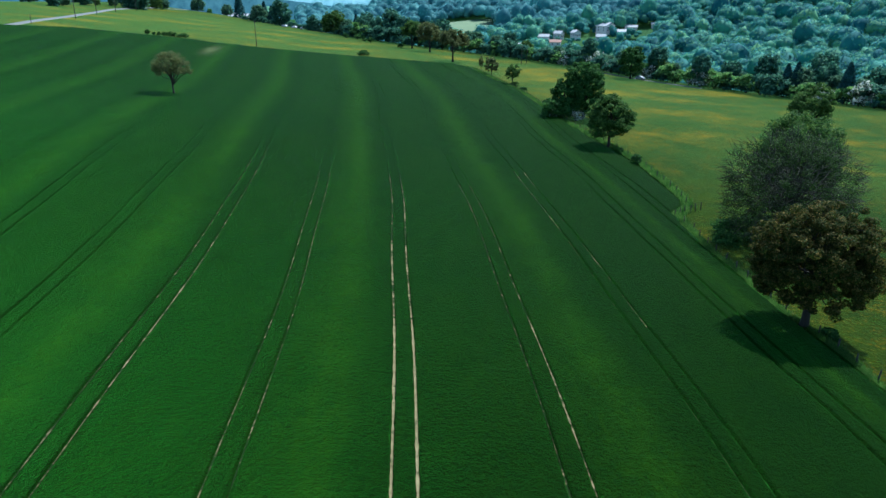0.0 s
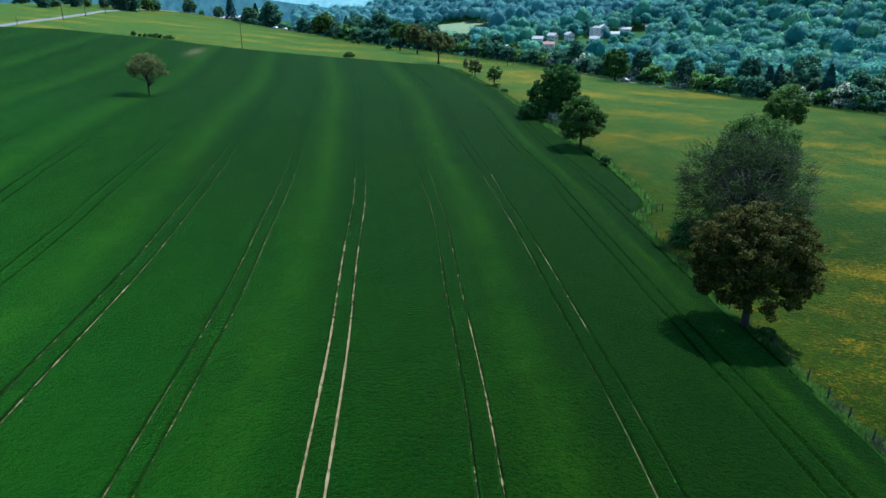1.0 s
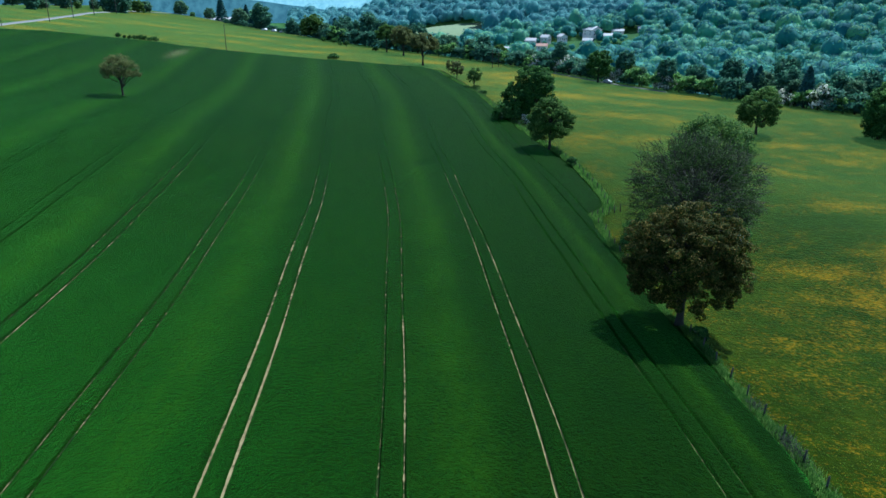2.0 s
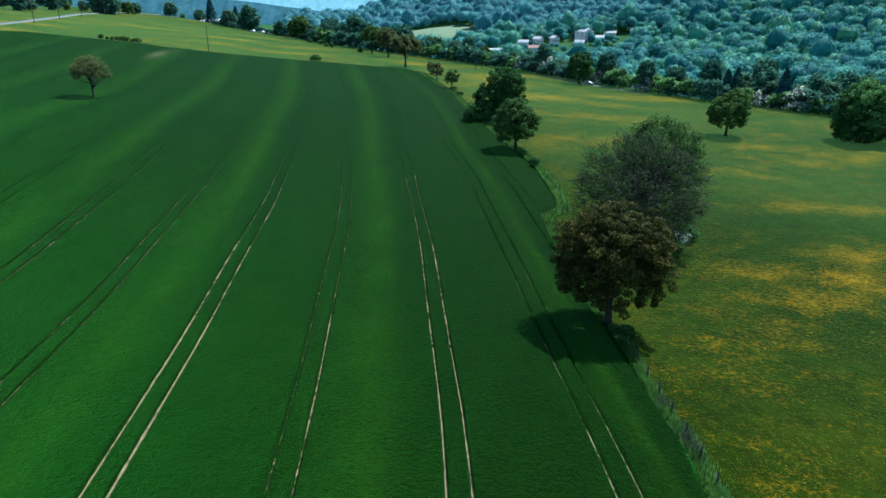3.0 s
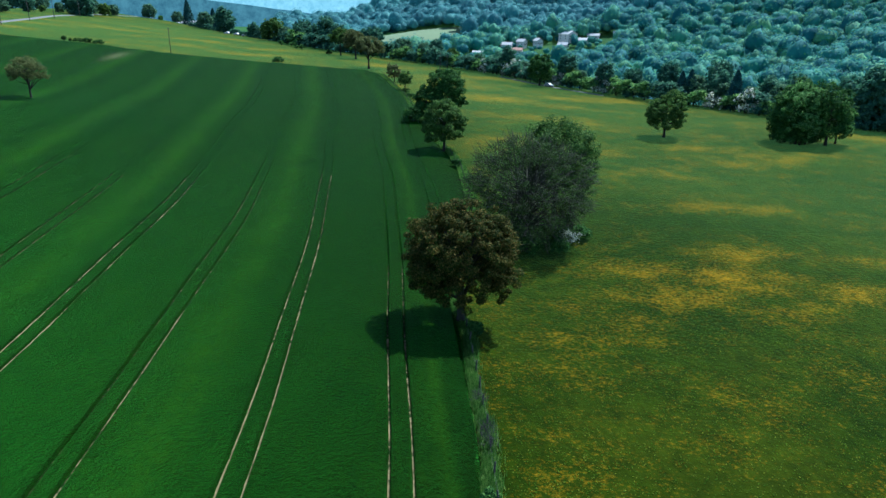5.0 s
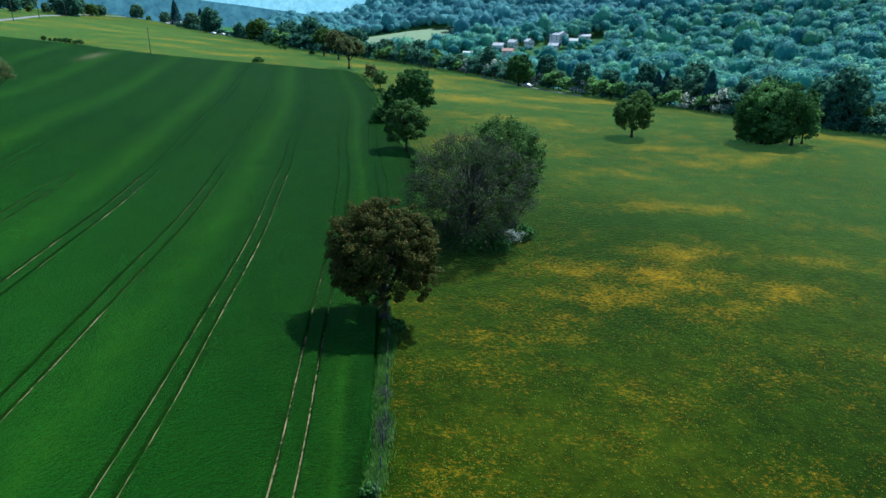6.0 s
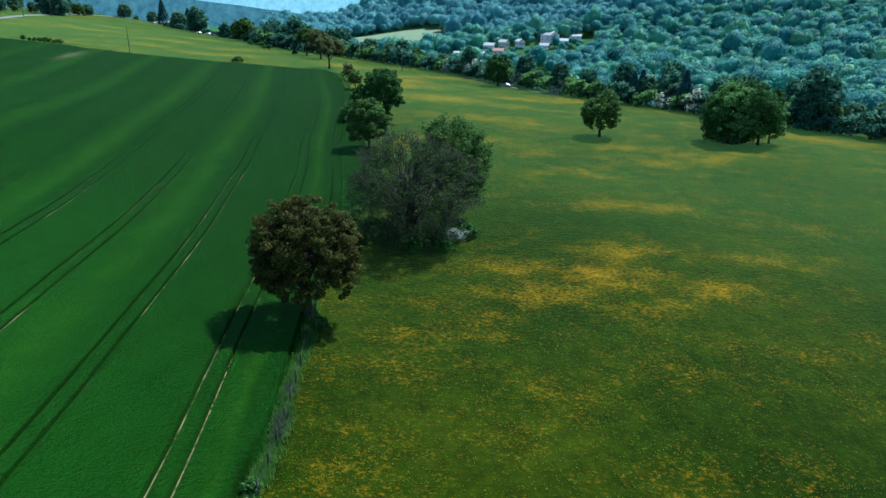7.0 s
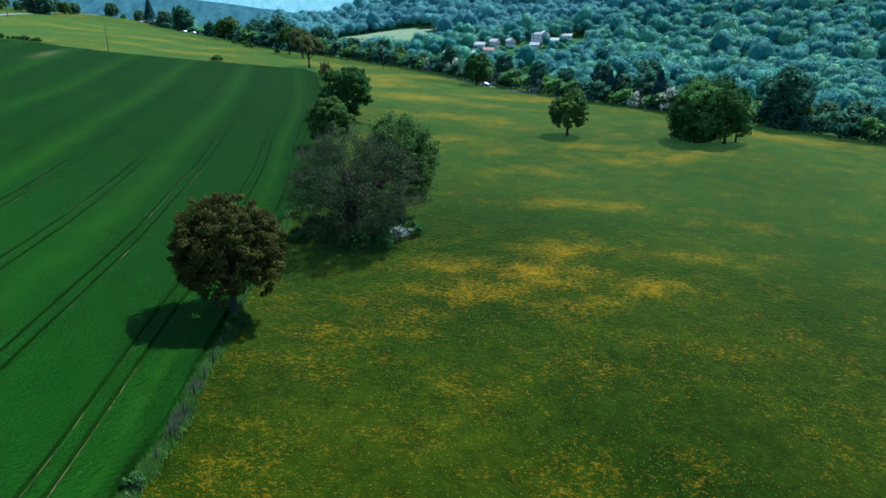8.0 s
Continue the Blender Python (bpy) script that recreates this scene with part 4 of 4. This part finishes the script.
PALE = "pale rendered house with a light tiled roof in the valley"
RED = "pale house with a faded red roof among trees"
house(191, 843, 35, 15, 16, 6.4, 3.6, M_WALLW, M_ROOFP, "tall white chalet with a broad pale roof above the valley", z=float(land(191, 843)) + 3.0)
house(205, 828, 80, 9, 17, 3.6, 2.2, M_WALLW, M_ROOFP, "long low pale building below a house", 1)
house(181, 814, 60, 8, 11, 3.6, 2.4, M_WALLW, M_ROOFP, PALE, 1)
house(223, 850, 70, 8, 14, 3.2, 2.0, M_WALLW, M_ROOFP, PALE, 1)
house(254, 846, 75, 8, 16, 3.4, 2.0, M_WALLW, M_ROOFP, PALE, 1)
house(119, 843, 70, 9, 13, 4.0, 2.6, M_WALLW, M_ROOFP, PALE, 1, z=float(land(119, 843)) + 3.2)
house(137, 846, 50, 8, 10, 4.5, 2.6, M_WALLW, M_ROOFP, PALE, 1, z=float(land(137, 846)) + 3.2)
house(155, 836, 20, 8, 10, 4.2, 2.5, M_WALLW, M_ROOFP, PALE, 1, z=float(land(155, 836)) + 3.2)
house(127, 804, 76, 9, 12, 3.6, 2.4, M_WALLW, M_ROOFR, RED, 1, z=float(land(127, 804)) + 3.2)
house(93, 792, 86, 8, 34, 3.6, 1.4, M_STONE, M_ROOFP, "long low pale stone barn in the valley", 1, z=float(land(93, 792)) + 3.2)
house(60, 905, 60, 8, 11, 4.0, 2.4, M_WALLW, M_ROOFP, PALE, 1)
house(-70, 905, 65, 9, 13, 4.0, 2.4, M_WALLW, M_ROOFP, PALE, 1, z=float(land(-70, 905)) + 8)
house(425, 655, 40, 10, 13, 4.6, 3.0, M_WALLW, M_ROOFP, "pale house among the trees on the wooded slope", 1, z=float(land(425, 655)) + 9)
house(-172, 600, 80, 9, 22, 4.0, 2.0, M_WALLW, M_ROOFP, "long pale farm building behind trees", 1)


# ---------------------------------------------------------------- cars
def car(x, y, turn, paint, label):
    root = tagged(new("car"), label, "car")
    bm = bmesh.new()
    prof = [(-2.1, 0.35), (-2.12, 0.75), (-2.0, 0.95), (-1.75, 1.0), (-1.3, 1.45), (0.35, 1.48), (1.05, 1.0), (1.95, 0.85), (2.12, 0.6), (2.1, 0.35)]
    sides = []
    for yy, k in ((-0.85, 1), (0.85, 1)):
        sides.append([bm.verts.new((px, yy * (0.82 if pz > 1.1 else 1.0), pz)) for px, pz in prof])
    bm.faces.new(sides[0])
    bm.faces.new(sides[1][::-1])
    for i in range(len(prof)):
        j = (i + 1) % len(prof)
        bm.faces.new((sides[0][i], sides[1][i], sides[1][j], sides[0][j]))
    bmesh.ops.recalc_face_normals(bm, faces=bm.faces)
    bmesh.ops.bevel(bm, geom=list(bm.edges), offset=0.05, segments=2, affect="EDGES")
    part("body", bm, paint, root)
    for sy in (-1, 1):
        part("side_window", box(bmesh.new(), -1.2, sy * 0.76 - 0.03, 1.06, 0.4, sy * 0.76 + 0.03, 1.36, 0.02), M_GLASS, root)
        for wx in (-1.3, 1.3):
            bm = bmesh.new()
            bmesh.ops.create_cone(bm, cap_ends=True, segments=18, radius1=0.32, radius2=0.32, depth=0.22, matrix=pose(wx, sy * 0.78, 0.32, 90))
            wheel = part("wheel", bm, M_TYRE, root)
            bm = bmesh.new()
            bmesh.ops.create_cone(bm, cap_ends=True, segments=14, radius1=0.18, radius2=0.16, depth=0.24, matrix=pose(wx, sy * 0.79, 0.32, 90))
            part("rim", bm, M_CARS, wheel)
    root.matrix_basis = pose(x, y, float(land(x, y)) + 0.16, 0, 0, turn)


car(85.5, 303.5, -50, M_CARS, "silver car parked on the lane under a dark tree")
car(-108.0, 489.0, 150, M_CARW, "white car parked at the end of the far meadow")
car(-101.0, 486.5, 150, M_CARW, "white car parked beside another at the far meadow")
car(-94.0, 482.0, 20, M_CARS, "silver car parked beside white cars")


# ---------------------------------------------------------------- poles, fence
def pole(x, y, h, r, label, arm=True):
    root = tagged(new("utility_pole"), label, "pole")
    v, f = tubes([[(0, 0, -0.5, r), (0, 0, h * 0.5, r * 0.85), (0, 0, h - 0.02, r * 0.7), (0, 0, h, 0.01)]], 10)
    part("post", mesh_of("post", v, f, M_WOODPOST, True), M_WOODPOST, root)
    if arm:
        part("crossarm", box(bmesh.new(), -0.55, -0.07, h - 0.6, 0.55, 0.07, h - 0.46, 0.01), M_WOODPOST, root)
        for k in (-0.45, 0.0, 0.45):
            bm = bmesh.new()
            bmesh.ops.create_cone(bm, cap_ends=True, segments=8, radius1=0.05, radius2=0.04, depth=0.16, matrix=pose(k, 0, h - 0.38))
            part("insulator", bm, M_GLASS, root)
    root.matrix_basis = pose(x, y, float(land(x, y)), 0, 0, 10)


pole(-82.3, 314.0, 11.0, 0.17, "thin wooden utility pole at the crop's far edge")
for x, y in ((-186.5, 366), (-197, 411), (-206, 455), (-212, 500)):
    pole(x, y, 11.0, 0.2, "wooden utility pole beside the country road")
pole(37.8, 341.0, 9.0, 0.17, "wooden utility pole on the far meadow")
pole(41.3, 349.0, 7.5, 0.15, "short wooden utility pole on the far meadow", False)
pole(78.7, 314.6, 5.0, 0.14, "short wooden pole near the lane", False)
pole(-182.0, 318.0, 4.0, 0.14, "short wooden post by the road", False)


def fence(points, gap, label):
    """Posts with two strands of wire along a line of plan points."""
    root = tagged(new("wire_fence"), label, "fence")
    pts = np.array(points, float)
    seg = np.concatenate([[0], np.cumsum(np.linalg.norm(np.diff(pts, axis=0), axis=1))])
    rng = np.random.default_rng(int(seg[-1]))
    proto = None
    tops = []
    for s in np.arange(0, seg[-1], gap):
        x, y = np.interp(s, seg, pts[:, 0]) + rng.normal(0, 0.06), np.interp(s, seg, pts[:, 1])
        if proto is None:
            v, f = tubes([[(0, 0, -0.35, 0.09), (0.01, 0, 0.6, 0.085), (0.0, 0, 1.38, 0.075), (0, 0, 1.43, 0.01)]], 7)
            proto = mesh_of("post", v, f, M_WOODPOST, True)
        p = part("post", proto, M_WOODPOST, root)
        z = float(land(x, y))
        p.matrix_basis = pose(x, y, z, rng.normal(0, 3), rng.normal(0, 3), rng.uniform(0, 360))
        tops.append((x, y, z))
    for h in (0.6, 1.05):
        v, f = tubes([[(x, y, z + h, 0.004) for x, y, z in tops]], 4)
        part("wire", mesh_of("wire", v, f, M_WIRE), M_WIRE, root)


fence([(np.interp(y, EDGE_Y, EDGE_X) + 0.9, y) for y in range(30, 105, 4)] + [(38.0, 106.0)], 3.2, "weathered wooden posts and wire between crop and meadow")
fence([(37.8, 106.8), (40.1, 108.8), (43.9, 111.4)], 1.5, "short run of weathered fence posts into the scrub")
fence([(np.interp(y, EDGE_Y, EDGE_X) + 0.7, y) for y in range(114, 300, 5)], 3.4, "weathered fence posts along the upper field boundary")

# ---------------------------------------------------------------- a heap of dead brushwood in the verge
def brush_heap(x, y, length, wide, high, seed):
    """Tangled cut branches lying along the fence, with thin shoots standing out of them."""
    rng = np.random.default_rng(seed)
    root = tagged(new("brush_heap"), "dark heap of dead blue-grey brushwood in the tall verge", "brushwood")
    paths = []
    for i in range(420):
        v = rng.uniform(0, length)
        full = math.sin(math.pi * min(max(v / length, 0.06), 0.94)) ** 0.6
        p = np.array([rng.normal(0, wide * 0.28), v, rng.uniform(0.05, high) * full])
        d = np.array([rng.normal(0, 0.5), rng.normal(0, 0.9), rng.normal(0.25, 0.35)])
        d *= rng.uniform(0.4, 1.1) / np.linalg.norm(d)
        e = p + d
        e[2] = max(e[2], 0.03)
        paths.append([(*p, 0.028), (*((p + e) / 2 + rng.normal(0, 0.06, 3)), 0.02), (*e, 0.007)])
    v, f = tubes(paths, 4)
    tagged(part("branch", mesh_of("branch", v, f, M_BRUSH), M_BRUSH, root), kind="stuff")
    root.matrix_basis = pose(x, y, float(land(x, y + length / 2)) - 0.05, 0, 0, 2)


brush_heap(40.75, 42.6, 4.2, 0.75, 0.6, 61)
brush_heap(40.3, 49.6, 1.3, 0.5, 0.4, 62)

# ---------------------------------------------------------------- grass and flowers
def sward(name, x, y, h0, h1, size, mat, label, seed, spread=0.55):
    """Loose tufts of bent blades."""
    rng = np.random.default_rng(seed)
    c = np.stack([x, y, land(x, y) + rng.uniform(h0, h1, len(x))], -1)
    v, f = leaf_quads(c, np.array([[0.1, -0.25, 0.9]]), size, rng, spread)
    tagged(part(name, mesh_of(name, v, f, mat), mat), label, "grass", kind="stuff")


rng = np.random.default_rng(21)
n = 60000
y = 26 + 150 * rng.beta(1.0, 2.4, n)
x = np.interp(y, EDGE_Y, EDGE_X) + 0.8 + (118 + 0.25 * y) * rng.uniform(0, 1, n) ** 1.1
sward("meadow_grass", x, y, 0.02, 0.08, 0.1, M_BLADES, "uneven green meadow grass", 22, 0.3)
def standing_grass(name, x, y, h0, h1, w, mat, label, seed):
    """Upright blades that bend over at the tip."""
    rng = np.random.default_rng(seed)
    n = len(x)
    a, lean = rng.uniform(0, 6.283, n), rng.uniform(0.05, 0.45, n)
    h = rng.uniform(h0, h1, n)
    base = np.stack([x, y, land(x, y) - 0.02], -1)
    side = np.stack([np.cos(a), np.sin(a), np.zeros(n)], -1) * w
    bend = np.stack([-np.sin(a) * lean * h, np.cos(a) * lean * h, h], -1)
    v = np.stack([base - side, base + side, base + bend * 0.6 + side * 0.8, base + bend], 1).reshape(-1, 3)
    tagged(part(name, mesh_of(name, v, np.arange(4 * n).reshape(n, 4), mat), mat), label, "grass", kind="stuff")


n = 70000
y = 24 + 82 * rng.uniform(0, 1, n) ** 1.2
tuft = 0.5 + 0.5 * np.sin(y * 1.3 + 2 * np.sin(y * 0.37))
x = np.interp(y, EDGE_Y, EDGE_X) + np.clip(rng.normal(0.6, 0.36, n) + 0.25 * np.sin(y / 3.1), -0.1, 2.0)
keep = rng.uniform(0, 1, n) < 0.35 + 0.65 * tuft
standing_grass("verge_grass", x[keep], y[keep], 0.25, 0.8, 0.03, M_VERGE, "tall pale verge grass along the fence", 23)
n = 24000
y = 104 + 200 * rng.uniform(0, 1, n)
x = np.interp(y, EDGE_Y, EDGE_X) + np.clip(rng.normal(0.6, 0.6, n), -0.1, 2.2)
standing_grass("boundary_grass", x, y, 0.4, 1.0, 0.07, M_VERGE, "tall verge grass along the upper boundary", 24)

n = 400000
y = 28 + 230 * rng.uniform(0, 1, n) ** 1.4
x = np.interp(y, EDGE_Y, EDGE_X) + 1.6 + (95 + 0.4 * y) * rng.uniform(0, 1, n)
clump = 0.5 + 0.5 * np.sin(x * 1.9 + 2 * np.sin(y * 0.7)) * np.sin(y * 1.6 + 1.7 * np.sin(x * 0.9))
keep = rng.uniform(0, 1, n) < bloom_at(x, y) ** 1.2 * (0.2 + 0.8 * clump) * 0.2
x, y = x[keep], y[keep]
c = np.stack([x, y, land(x, y) + rng.uniform(0.22, 0.42, len(x))], -1)
v, f = leaf_quads(c, np.array([[0, -0.3, 0.8]]), 0.055, rng, 0.5)
tagged(part("buttercups", mesh_of("buttercups", v, f, M_PETAL), M_PETAL), "yellow buttercup heads scattered in drifts", "flowers", kind="stuff")
